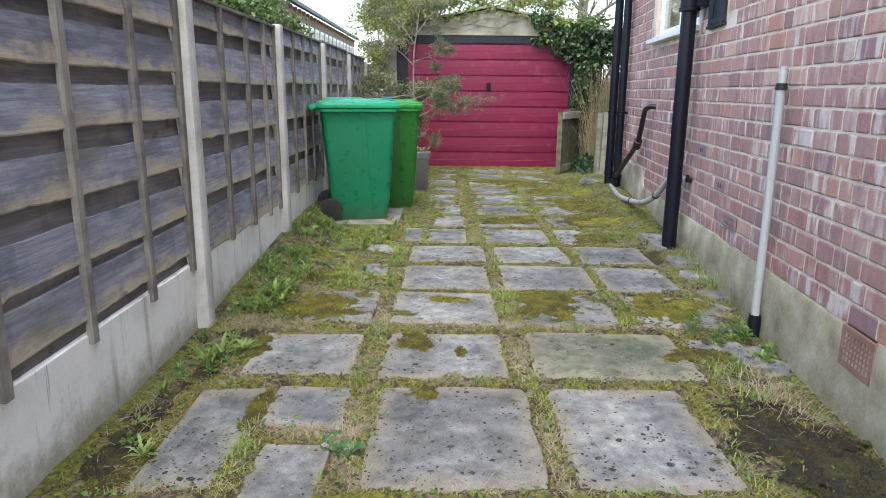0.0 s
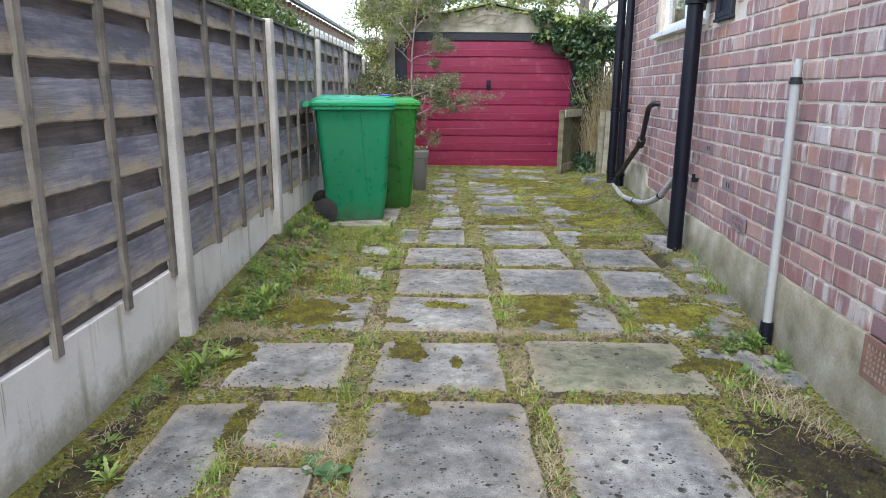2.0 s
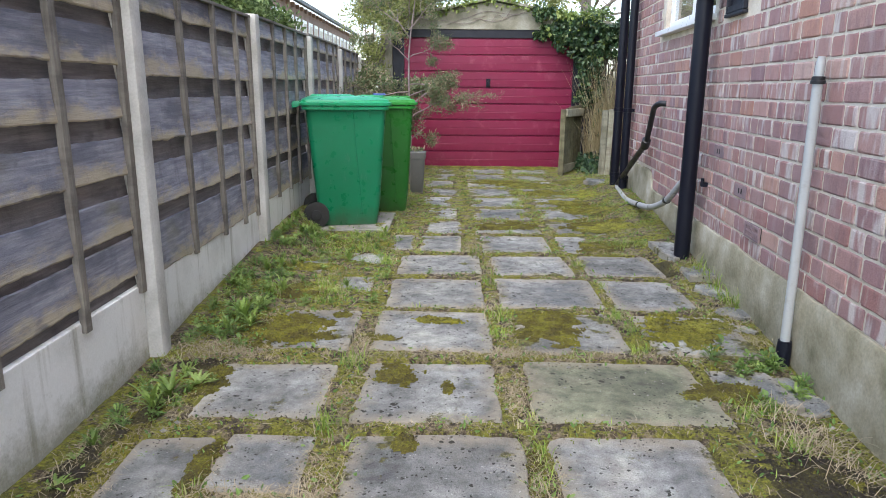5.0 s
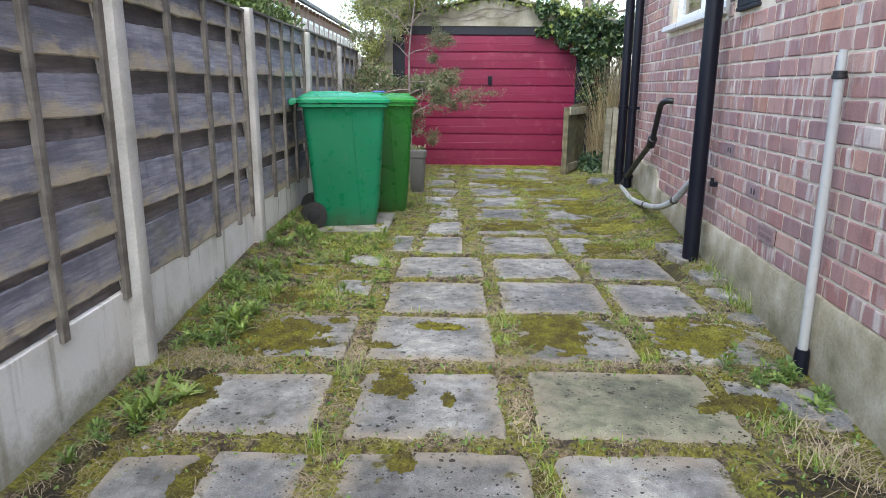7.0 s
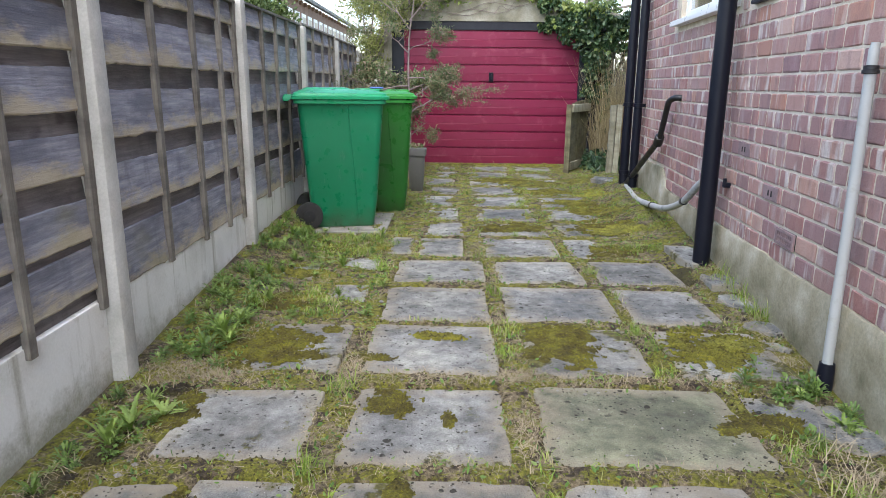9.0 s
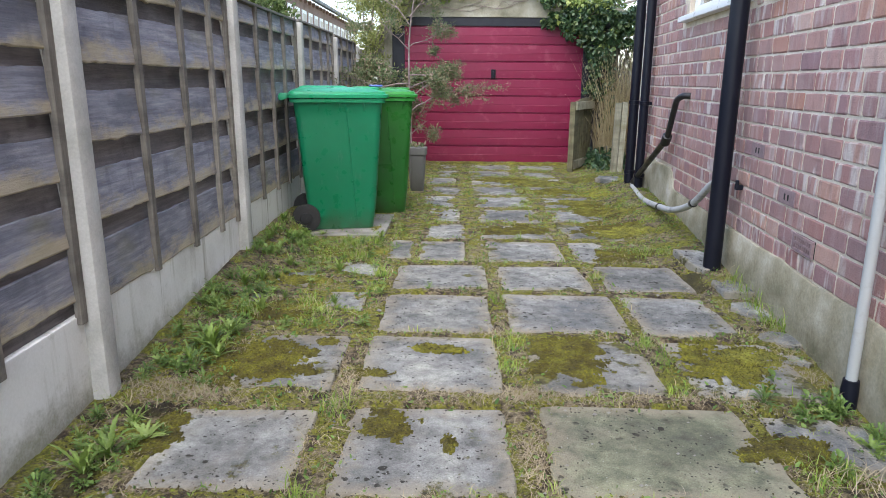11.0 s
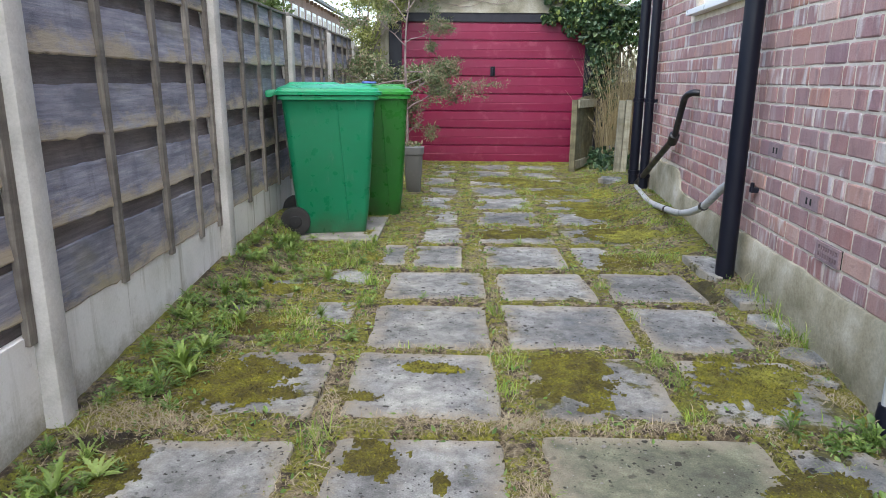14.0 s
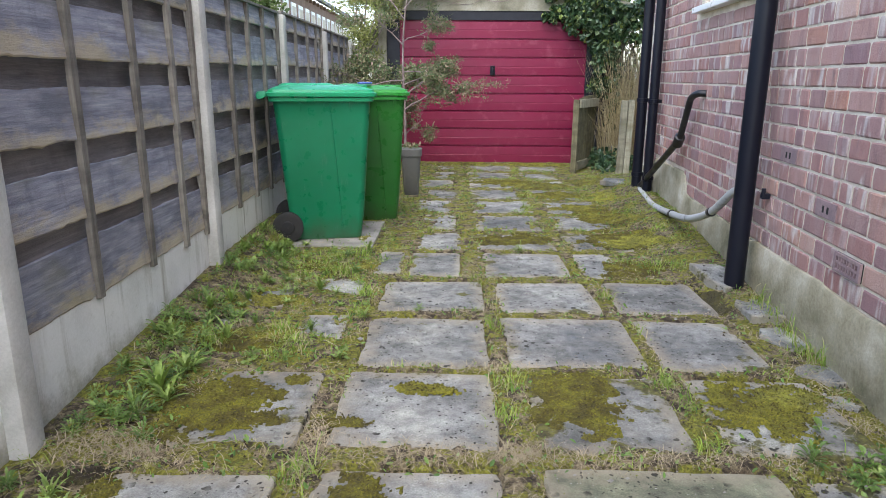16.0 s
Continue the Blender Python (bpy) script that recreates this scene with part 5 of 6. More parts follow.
# ---- neighbour ----
def build_neighbour():
    g = holder("house", pose(-5.7, 22, 0, 0, 0, 0.5), "brown brick house with white windows behind the fence", "house")
    part("wall", boxed(-7, 0.33, 0, 20, -0.1, 4.15), BROWN_WALL, g)
    bm = bmesh.new()
    q = [bm.verts.new(v) for v in ((0.45, -0.3, 4.2), (0.45, 20.3, 4.2), (-3.5, 20.3, 6.3), (-3.5, -0.3, 6.3), (0.45, -0.3, 4.32), (0.45, 20.3, 4.32), (-3.5, 20.3, 6.42), (-3.5, -0.3, 6.42))]
    for fc in ((0, 1, 2, 3), (4, 5, 6, 7), (0, 1, 5, 4), (1, 2, 6, 5), (2, 3, 7, 6), (3, 0, 4, 7)):
        bm.faces.new([q[k] for k in fc])
    bmesh.ops.recalc_face_normals(bm, faces=bm.faces[:])
    part("roof", bm, ROOF, g)
    part("gutter", boxed(0.45, 0.6, -0.3, 20.3, 4.16, 4.3, bevel=0.02), BLACK, g)
    for k in range(17):
        a = 0.5 + k * 1.15
        w = part("window", boxed(0.331, 0.37, a, a + 0.72, 2.2, 3.72, bevel=0.01), WHITE, g)
        # opaque pale panes, their reflected light is in the colour
        for j in range(2):
            part("pane", boxed(0.3705, 0.376, a + 0.07 + j * 0.3, a + 0.34 + j * 0.3, 2.32, 3.6), PANE_GLARE, w)
    for k in range(26):
        part("rafter_end", boxed(0.331, 0.445, 0.3 + k * 0.76, 0.42 + k * 0.76, 4.0, 4.149), BROWN_WALL, g)
    return g


build_neighbour()


# ---- ground cover ----
FINISH = {'plain': SLAB, 'mossy': SLAB_MOSSY, 'green': SLAB_GREEN}


def build_slab(x0, x1, y0, y1, finish_name, seed):
    rng = random.Random(seed)
    bm = bmesh.new()
    n = 11
    corners = [(x0, y0), (x1, y0), (x1, y1), (x0, y1)]
    corners = [(x + rng.uniform(-0.012, 0.012), y + rng.uniform(-0.012, 0.012)) for x, y in corners]
    rim = []
    for k in range(4):
        (ax, ay), (bx, by) = corners[k], corners[(k + 1) % 4]
        for s in range(n):
            t = s / n
            x, y = ax + (bx - ax) * t, ay + (by - ay) * t
            cut = 0.016 if s == 0 else 0.0
            cx, cy = (x0 + x1) / 2, (y0 + y1) / 2
            k2 = 1 - cut * 2 - 0.06 * max(-0.1, noise.noise(Vector((x * 6, y * 6, seed)))) - 0.035 * abs(noise.noise(Vector((x * 21, y * 21, seed))))
            rim.append((cx + (x - cx) * k2, cy + (y - cy) * k2))
    lift = 0.006 + bank((x0 + x1) / 2, (y0 + y1) / 2) * 0.8
    tx, ty = rng.uniform(-0.012, 0.012), rng.uniform(-0.012, 0.012)
    cx, cy = (x0 + x1) / 2, (y0 + y1) / 2
    height = lambda x, y: lift + tx * (x - cx) + ty * (y - cy)
    low = [bm.verts.new((x, y, height(x, y) - 0.05)) for x, y in rim]
    mid = [bm.verts.new((x, y, height(x, y) - 0.007)) for x, y in rim]
    top = [bm.verts.new((cx + (x - cx) * 0.982, cy + (y - cy) * 0.982, height(x, y))) for x, y in rim]
    m = len(rim)
    for a, c in ((low, mid), (mid, top)):
        for k in range(m):
            bm.faces.new((a[k], a[(k + 1) % m], c[(k + 1) % m], c[k]))
    bm.faces.new(top)
    return part("paving_slab", bm, FINISH[finish_name], ground)


for k, row in enumerate(PLAN):
    build_slab(*row, k)

pad = thing("concrete_pad", boxed(-0.90, -0.25, 6.31, 7.2, -0.04, 0.024, bevel=0.008), STONE, "pale concrete pad under the bins", "concrete pad")


def moss_patch(x, y, rx, ry, seed, z=0.006, mat=MOSS, label="olive green cushion of moss on the paving"):
    """A ragged cushion: a fine height field, kept only where the moss has taken."""
    step = 0.011
    rng = random.Random(seed)
    nx, ny = int(rx * 1.7 / step), int(ry * 1.7 / step)
    def cover(px, py):
        d = math.hypot((px - x) / rx, (py - y) / ry)
        return 1.0 - d + 0.55 * noise.noise(Vector((px * 6, py * 6, seed))) + 0.45 * noise.noise(Vector((px * 17, py * 17, seed))) + 0.3 * noise.noise(Vector((px * 45, py * 45, seed)))
    bm = bmesh.new()
    at = {}
    def vert(i, j):
        if (i, j) not in at:
            px, py = x + i * step, y + j * step
            c = cover(px, py)
            h = min(1.0, max(-0.4, c * 2.2)) * 0.012 + 0.005 * noise.noise(Vector((px * 70, py * 70, seed))) + 0.004 * noise.noise(Vector((px * 25, py * 25, seed)))
            at[(i, j)] = bm.verts.new((px + 0.004 * noise.noise(Vector((px * 90, py * 90, 1))), py + 0.004 * noise.noise(Vector((px * 90, py * 90, 2))), z + bank(px, py) * 0.8 + h))
        return at[(i, j)]
    for i in range(-nx, nx):
        for j in range(-ny, ny):
            if cover(x + (i + 0.5) * step, y + (j + 0.5) * step) > 0.02:
                quad = (vert(i, j), vert(i + 1, j), vert(i + 1, j + 1), vert(i, j + 1))
                bm.faces.new(quad)
                if rng.random() < 0.55:
                    q = quad[0].co + Vector((rng.uniform(0, step), rng.uniform(0, step), 0))
                    r = rng.uniform(0.004, 0.008)
                    foot = [bm.verts.new(q + Vector((r * math.cos(a), r * math.sin(a), -0.002))) for a in (0.3, 1.9, 3.3, 4.9)]
                    tip = bm.verts.new(q + Vector((rng.gauss(0, 0.002), rng.gauss(0, 0.002), rng.uniform(0.003, 0.008))))
                    for k in range(4):
                        bm.faces.new((foot[k], foot[(k + 1) % 4], tip))
    return thing("moss_patch", bm, mat, label, "moss", "moss patches", smooth=False)


for k, (x, y, rx, ry) in enumerate(((-0.60, 3.82, 0.24, 0.24), (-0.42, 3.72, 0.12, 0.07), (0.84, 3.92, 0.17, 0.22), (1.70, 3.86, 0.29, 0.25), (1.62, 2.5, 0.12, 0.1), (0.08, 3.26, 0.085, 0.10), (0.31, 3.12, 0.03, 0.07), (0.16, 2.66, 0.045, 0.06), (-0.06, 3.70, 0.09, 0.04), (0.22, 3.98, 0.12, 0.05), (-0.28, 4.05, 0.06, 0.05),
                                    (0.80, 6.62, 0.25, 0.18), (1.7, 6.7, 0.25, 0.3), (1.75, 7.6, 0.28, 0.3), (-0.5, 5.8, 0.25, 0.12), (-0.65, 4.45, 0.2, 0.12), (1.55, 3.12, 0.18, 0.10), (-0.52, 2.5, 0.035, 0.16), (-0.87, 2.55, 0.08, 0.3), (-0.47, 2.3, 0.05, 0.05), (-0.86, 2.05, 0.07, 0.12), (1.5, 5.7, 0.15, 0.13), (1.4, 8.7, 0.3, 0.2), (0.9, 9.6, 0.3, 0.2), (-0.72, 3.18, 0.06, 0.14), (1.6, 5.85, 0.2, 0.15), (0.62, 2.5, 0.035, 0.08))):
    moss_patch(x, y, rx * 1.15, ry * 1.15, k + 3)


for k, (x, y, rx, ry) in enumerate(((1.56, 2.3, 0.26, 0.36), (1.74, 2.1, 0.16, 0.2), (-0.93, 2.5, 0.07, 0.3), (-0.92, 2.1, 0.08, 0.15), (-0.86, 2.85, 0.05, 0.08), (1.84, 5.2, 0.07, 0.22), (-0.8, 3.33, 0.1, 0.05))):
    moss_patch(x, y, rx, ry, k + 60, 0.013, HUMUS, "dark damp humus with scraps of moss")


for k, (x, y, rx, ry) in enumerate(((1.75, 6.55, 0.24, 0.2), (1.95, 7.3, 0.24, 0.28), (1.55, 7.95, 0.24, 0.18), (2.0, 8.5, 0.28, 0.3), (1.35, 9.3, 0.35, 0.25), (2.0, 9.6, 0.25, 0.3), (0.4, 11.35, 0.5, 0.13), (1.5, 11.35, 0.6, 0.14), (-0.6, 4.55, 0.2, 0.10), (-0.62, 5.05, 0.16, 0.12), (-0.35, 5.75, 0.2, 0.12), (1.74, 3.95, 0.17, 0.11), (-0.35, 6.6, 0.05, 0.2))):
    moss_patch(x, y, rx, ry, k + 90, 0.012, BRIGHT_MOSS, "bright yellow-green moss spreading over the paving")


def in_slab(x, y, shrink):
    for x0, x1, y0, y1, kind in PLAN:
        if x0 + shrink < x < x1 - shrink and y0 + shrink < y < y1 - shrink:
            return True
    return False


def blade(v, f, rng, x, y, z, h, w, lean):
    a = rng.uniform(0, 6.283)
    dx, dy = math.cos(a), math.sin(a)
    i = len(v)
    px, py = -dy * w, dx * w
    v += [(x - px, y - py, z), (x + px, y + py, z), (x + px * 0.8 + dx * lean * h * 0.35, y + py * 0.8 + dy * lean * h * 0.35, z + h * 0.6), (x - px * 0.8 + dx * lean * h * 0.35, y - py * 0.8 + dy * lean * h * 0.35, z + h * 0.6), (x + dx * lean * h, y + dy * lean * h, z + h * (1 - 0.25 * lean))]
    f += [(i, i + 1, i + 2, i + 3), (i + 3, i + 2, i + 4)]


def build_grass():
    rng = random.Random(61)
    v, f, dv, df = [], [], [], []
    for k in range(260000):
        y = 1.6 + 9.8 * rng.random() ** 1.25
        x = rng.uniform(-1.1, 2.4)
        if x < fence_x(y) + 0.03 or x > wall_x(y) - 0.03 or (-0.90 < x < -0.25 and 6.31 < y < 7.2):
            continue
        if abs(x - 1.83) < 0.1 and abs(y - 5.2) < 0.32:
            continue
        d = inside(x, y) - creep(x, y)
        n = noise.noise(Vector((x * 2.6, y * 2.6, 3))) + 0.8 * noise.noise(Vector((x * 9, y * 9, 5)))
        if d > 0.01:
            continue
        chance = -0.10 + 1.0 * n
        if x < -0.1 and 4.2 < y < 6.4:
            chance += 0.3
        if x > 1.3 and y < 3.4:
            chance -= 0.35
        if x < -0.5 and y < 3.2:
            chance -= 0.3
        if rng.random() > chance:
            continue
        z = ground_z(x, y) + 0.004
        dry = noise.noise(Vector((x * 2.2, y * 2.2, 9))) > -0.05 and y < 5.5
        h = rng.uniform(0.008, 0.026) * (1.0 + 0.9 * max(0, n))
        if rng.random() < 0.05:
            h *= 2.4
        if dry and rng.random() < 0.75:
            blade(dv, df, rng, x, y, z, h * 0.8, 0.0009, rng.uniform(1.0, 3.4))
        else:
            blade(v, f, rng, x, y, z, h, rng.uniform(0.0010, 0.0026), rng.uniform(0.4, 2.2))
    # dead thatch lying along the joints
    for k in range(80000):
        y, x = 1.9 + 4.6 * rng.random() ** 1.2, rng.uniform(-1.0, 2.0)
        if x > wall_x(y) - 0.03 or not -0.09 < inside(x, y) - creep(x, y) < 0.025:
            continue
        if rng.random() > 0.30 + 1.1 * noise.noise(Vector((x * 3.1, y * 3.1, 17))):
            continue
        blade(dv, df, rng, x, y, ground_z(x, y) + 0.006, rng.uniform(0.007, 0.02), rng.uniform(0.0006, 0.0011), rng.uniform(1.5, 4.5))
    # taller tufts
    tufts = [(0.56, 3.75, 60, 0.09), (0.58, 4.02, 70, 0.10), (0.62, 2.6, 60, 0.07), (1.22, 4.05, 70, 0.10), (1.24, 3.55, 60, 0.09), (0.57, 4.7, 60, 0.10), (-0.13, 3.35, 80, 0.11), (-0.14, 2.75, 80, 0.11), (1.5, 2.95, 70, 0.08), (-0.5, 4.6, 90, 0.11), (-0.15, 5.2, 80, 0.12), (-0.75, 4.4, 80, 0.12), (0.5, 5.5, 60, 0.1), (1.25, 5.2, 60, 0.1), (-0.3, 6.1, 90, 0.12), (-0.35, 5.6, 90, 0.12)]
    for y in (4.3, 4.45, 4.62, 4.8, 5.0):
        tufts.append((wall_x(y) - 0.08, y, 40, 0.20))
    for y in (3.0, 2.7, 3.25):
        tufts.append((wall_x(y) - 0.35, y, 90, 0.09))
    for x, y, n, h in tufts:
        for k in range(n):
            px, py = x + rng.gauss(0, 0.03), y + rng.gauss(0, 0.04)
            blade(v, f, rng, px, py, ground_z(px, py), h * rng.uniform(0.2, 0.8), rng.uniform(0.0012, 0.0024), rng.uniform(0.3, 1.6))
    ob = new("grass", raw("grass", v, f, GRASS))
    tagged(ob, "short green grass growing in the paving joints", "grass", kind="stuff")
    for k in range(330):
        px, py = rng.gauss(1.68, 0.09), rng.gauss(2.72, 0.16)
        if px < wall_x(py) - 0.04:
            blade(dv, df, rng, px, py, ground_z(px, py) + 0.01, rng.uniform(0.02, 0.085), 0.0015, rng.uniform(0.8, 3.4))
    for x, y, sx, sy, n in ((-0.84, 3.5, 0.09, 0.07, 420), (-0.66, 3.47, 0.07, 0.03, 180), (-0.12, 3.55, 0.03, 0.1, 190), (0.6, 3.05, 0.025, 0.14, 220), (0.6, 3.48, 0.06, 0.03, 260), (-0.11, 2.3, 0.03, 0.14, 260), (-0.3, 2.28, 0.1, 0.025, 220), (0.62, 2.2, 0.02, 0.16, 240), (0.25, 3.47, 0.2, 0.03, 190), (1.0, 3.46, 0.2, 0.02, 220), (0.55, 4.18, 0.1, 0.03, 160), (1.85, 3.75, 0.05, 0.1, 120), (1.9, 4.3, 0.05, 0.2, 160), (-0.95, 2.6, 0.05, 0.2, 160)):
        for k in range(n):
            px, py = rng.gauss(x, sx), rng.gauss(y, sy)
            if fence_x(py) + 0.03 < px < wall_x(py) - 0.04:
                blade(dv, df, rng, px, py, max(ground_z(px, py), 0.004) + 0.008, rng.uniform(0.012, 0.035), rng.uniform(0.0007, 0.0014), rng.uniform(1.5, 4.0))
    ob = new("dry_grass", raw("dry_grass", dv, df, STRAW))
    tagged(ob, "dry straw-coloured dead grass in the joints", "dry grass", kind="stuff")


build_grass()


def weed_mesh(seed, n, length, wide, mat, lift=0.5, jag=0.0, stalk=0.0):
    """A rosette; jag: toothed leaf edges; stalk: the share of each leaf that is bare stem."""
    rng = random.Random(seed)
    v, f = [(0, 0, -0.01)], []
    rows = 12
    for k in range(n):
        a = 2 * math.pi * (k * 0.618) + rng.gauss(0, 0.2)
        l = length * rng.uniform(0.45, 1.15)
        w = l * wide * rng.uniform(0.8, 1.2)
        el = rng.uniform(0.15, 1.0) * lift
        curl = rng.uniform(0.5, 1.0)
        d, s = Vector((math.cos(a), math.sin(a), 0)), Vector((-math.sin(a), math.cos(a), 0))
        sway = rng.gauss(0, 0.18)
        i = len(v)
        for q in range(1, rows + 1):
            t = q / rows
            body = max(0.0, (t - stalk) / (1 - stalk))
            ww = 0.10 + 0.9 * math.sin(math.pi * min(1.0, body) ** 0.75) if body > 0 else 0.10
            ww *= 1 - jag * (q % 2)
            z = l * (el * t * 1.3 - curl * el * t * t) + 0.006
            c = d * l * t * (1 - 0.35 * el) + s * sway * l * t * t + Vector((0, 0, z))
            v += [c - s * w * ww * 0.5 + Vector((0, 0, w * 0.14 * ww)), c, c + s * w * ww * 0.5 + Vector((0, 0, w * 0.14 * ww))]
        f += [(0, i, i + 1), (0, i + 1, i + 2)]
        for q in range(rows - 1):
            j = i + q * 3
            f += [(j, j + 1, j + 4, j + 3), (j + 1, j + 2, j + 5, j + 4)]
    return raw("weed", v, f, mat)


def leaf_green(name, low, mid, high):
    """Leaf green that varies from plant to plant and along the leaf."""
    m, nt, b = material(name, 0.5)
    c = ramp(nt, random_of(nt), [(0.0, low), (0.5, mid), (1.0, high)])
    n = noise_of(nt, place_coords(nt), 22, 4, 0.7)
    c = mix(nt, 0.75, c, ramp(nt, n, [(0.3, (0.25,)), (0.7, (0.75,))]), 'OVERLAY')
    sere = noise_of(nt, place_coords(nt), 9, 4, 0.7)
    c = mix(nt, ramp(nt, sere, [(0.62, (0.0,)), (0.72, (0.6,))]), c, (0.30, 0.25, 0.10))
    colour(nt, b, c)
    t = nt.nodes.new("ShaderNodeBsdfTranslucent")
    nt.links.new(c, t.inputs["Color"])
    mx = nt.nodes.new("ShaderNodeMixShader")
    mx.inputs[0].default_value = 0.25
    nt.links.new(b.outputs[0], mx.inputs[1])
    nt.links.new(t.outputs[0], mx.inputs[2])
    nt.links.new(mx.outputs[0], nt.nodes["Material Output"].inputs["Surface"])
    return m


ROSETTE = leaf_green("rosette_leaves", (0.115, 0.19, 0.034), (0.19, 0.285, 0.055), (0.27, 0.36, 0.10))
CREEPER = leaf_green("creeping_weed_leaves", (0.085, 0.155, 0.035), (0.145, 0.235, 0.05), (0.22, 0.31, 0.075))
DARKLEAF = leaf_green("dark_round_leaves", (0.04, 0.10, 0.03), (0.06, 0.15, 0.05), (0.10, 0.2, 0.07))
WEEDS = [weed_mesh(1, 20, 0.12, 0.19, ROSETTE, 1.3, 0.5), weed_mesh(2, 17, 0.095, 0.22, ROSETTE, 0.9, 0.5), weed_mesh(3, 26, 0.13, 0.12, ROSETTE, 1.8, 0.4),
         weed_mesh(4, 16, 0.075, 0.62, DARKLEAF, 0.9, 0.0, 0.35), weed_mesh(5, 44, 0.08, 0.26, CREEPER, 1.5, 0.0, 0.55), weed_mesh(6, 48, 0.10, 0.15, CREEPER, 1.6, 0.2, 0.45), weed_mesh(7, 30, 0.055, 0.34, CREEPER, 0.9, 0.0, 0.45)]


def put_weed(kind, x, y, s, turn, label):
    ob = new("weed", WEEDS[kind])
    ob.matrix_world = pose(x, y, ground_z(x, y) - 0.003, 0, 0, turn) @ Matrix.Scale(s, 4)
    return tagged(ob, label, "weed", "weeds")


rng = random.Random(71)
FOOT_WEED = "green broad-leaved weed growing along the fence foot"
for k in range(150):
    y = 2.55 + 3.85 * (k / 150) + rng.uniform(-0.05, 0.05)
    if abs(y - 3.42) < 0.12 or y > 6.3:
        continue
    bushy = 0.75 + 0.35 * noise.noise(Vector((y * 3.1, 0.5, 0)))
    put_weed(rng.choice((0, 1, 2, 4, 4, 5, 6, 5)), fence_x(y) + 0.06 + 0.32 * rng.random() ** 1.4, y, bushy * rng.uniform(0.55, 1.1), rng.uniform(0, 360), FOOT_WEED)
for x, y, k, size in ((-0.79, 3.88, 2, 1.25), (-0.74, 3.82, 0, 1.0), (-0.84, 3.95, 5, 1.1), (-0.84, 3.02, 0, 1.2), (-0.86, 2.9, 2, 1.0), (-0.76, 3.12, 1, 1.1), (-0.93, 2.35, 1, 0.8), (-0.9, 2.2, 4, 0.8), (-0.82, 2.12, 0, 0.8)):
    put_weed(k, x, y, size, rng.uniform(0, 360), "leafy dandelion rosette with toothed green leaves")
for k in range(70):
    y = rng.uniform(4.15, 6.35)
    put_weed(rng.choice((1, 4, 5, 6, 6, 2)), rng.uniform(-0.95, -0.12), y, rng.uniform(0.4, 0.85), rng.uniform(0, 360), "low green weed among grass and moss")
for x, y, s in ((-0.17, 2.22, 1.2), (-0.1, 2.16, 1.0), (-0.22, 2.15, 0.9)):
    put_weed(3, x, y, s, rng.uniform(0, 360), "dark green round-leaved weed between slabs")
for k in range(22):
    y = rng.uniform(2.9, 3.7)
    put_weed(rng.choice((4, 5, 6, 1)), wall_x(y) - rng.uniform(0.06, 0.36), y, rng.uniform(0.4, 0.9), rng.uniform(0, 360), "green leafy weed at the foot of the wall")
for k in range(24):
    # a green fringe round the foot of the waste pipe
    y = rng.gauss(3.5, 0.12)
    put_weed(rng.choice((4, 5, 6, 1, 4)), min(rng.gauss(1.78, 0.10), wall_x(y) - 0.06), y, rng.uniform(0.5, 1.0), rng.uniform(0, 360), "green leafy weed at the foot of the wall")
for k in range(260):
    # a few leaves wherever the joints are damp
    x, y = rng.uniform(-0.6, 1.85), 1.95 + 7.0 * rng.random() ** 1.3
    if inside(x, y) > -0.015 or noise.noise(Vector((x * 2.1, y * 2.1, 40))) < 0.0 or (x > 1.3 and y < 2.75):
        continue
    put_weed(rng.choice((0, 1, 2, 5, 6, 6)), x, y, rng.uniform(0.28, 0.62), rng.uniform(0, 360), "small green weed in a paving joint")


def build_fragment(x, y, w, d, turn, tilt, seed, z=0.012):
    """A snapped piece of paving with straight breaks and crumbled edges."""
    rng = random.Random(seed)
    n = 6
    corner = [(math.cos(6.283 * (k + rng.uniform(-0.25, 0.25)) / n) * w * rng.uniform(0.85, 1.2), math.sin(6.283 * (k + rng.uniform(-0.25, 0.25)) / n) * d * rng.uniform(0.85, 1.2)) for k in range(n)]
    rim = []
    for k in range(n):
        (ax, ay), (bx, by) = corner[k], corner[(k + 1) % n]
        for q in range(4):
            t = q / 4
            rim.append((ax + (bx - ax) * t + rng.gauss(0, 0.005), ay + (by - ay) * t + rng.gauss(0, 0.005)))
    bm = bmesh.new()
    loft(bm, [[(a * 0.97, c * 0.97, -0.055) for a, c in rim], [(a, c, -0.006) for a, c in rim], [(a * 0.97, c * 0.97, 0.0) for a, c in rim]])
    ob = thing("stone_fragment", bm, SLAB, "broken piece of grey concrete paving by the downpipe", "broken paving", "broken paving")
    ob.matrix_world = pose(x, y, ground_z(x, y) + z, tilt, tilt * 0.5, turn)


for k, (x, y, w, d, turn, tilt) in enumerate(((2.00, 5.47, 0.13, 0.24, 8, 5), (2.02, 4.98, 0.13, 0.2, -12, -4), (1.98, 4.58, 0.10, 0.16, 10, 3), (1.96, 4.2, 0.09, 0.13, 40, -3), (1.90, 3.95, 0.07, 0.09, 70, 4), (1.83, 3.2, 0.12, 0.2, 0, 0), (2.2, 9.0, 0.2, 0.14, 0, 3))):
    build_fragment(x, y, w, d, turn, tilt, k + 80)


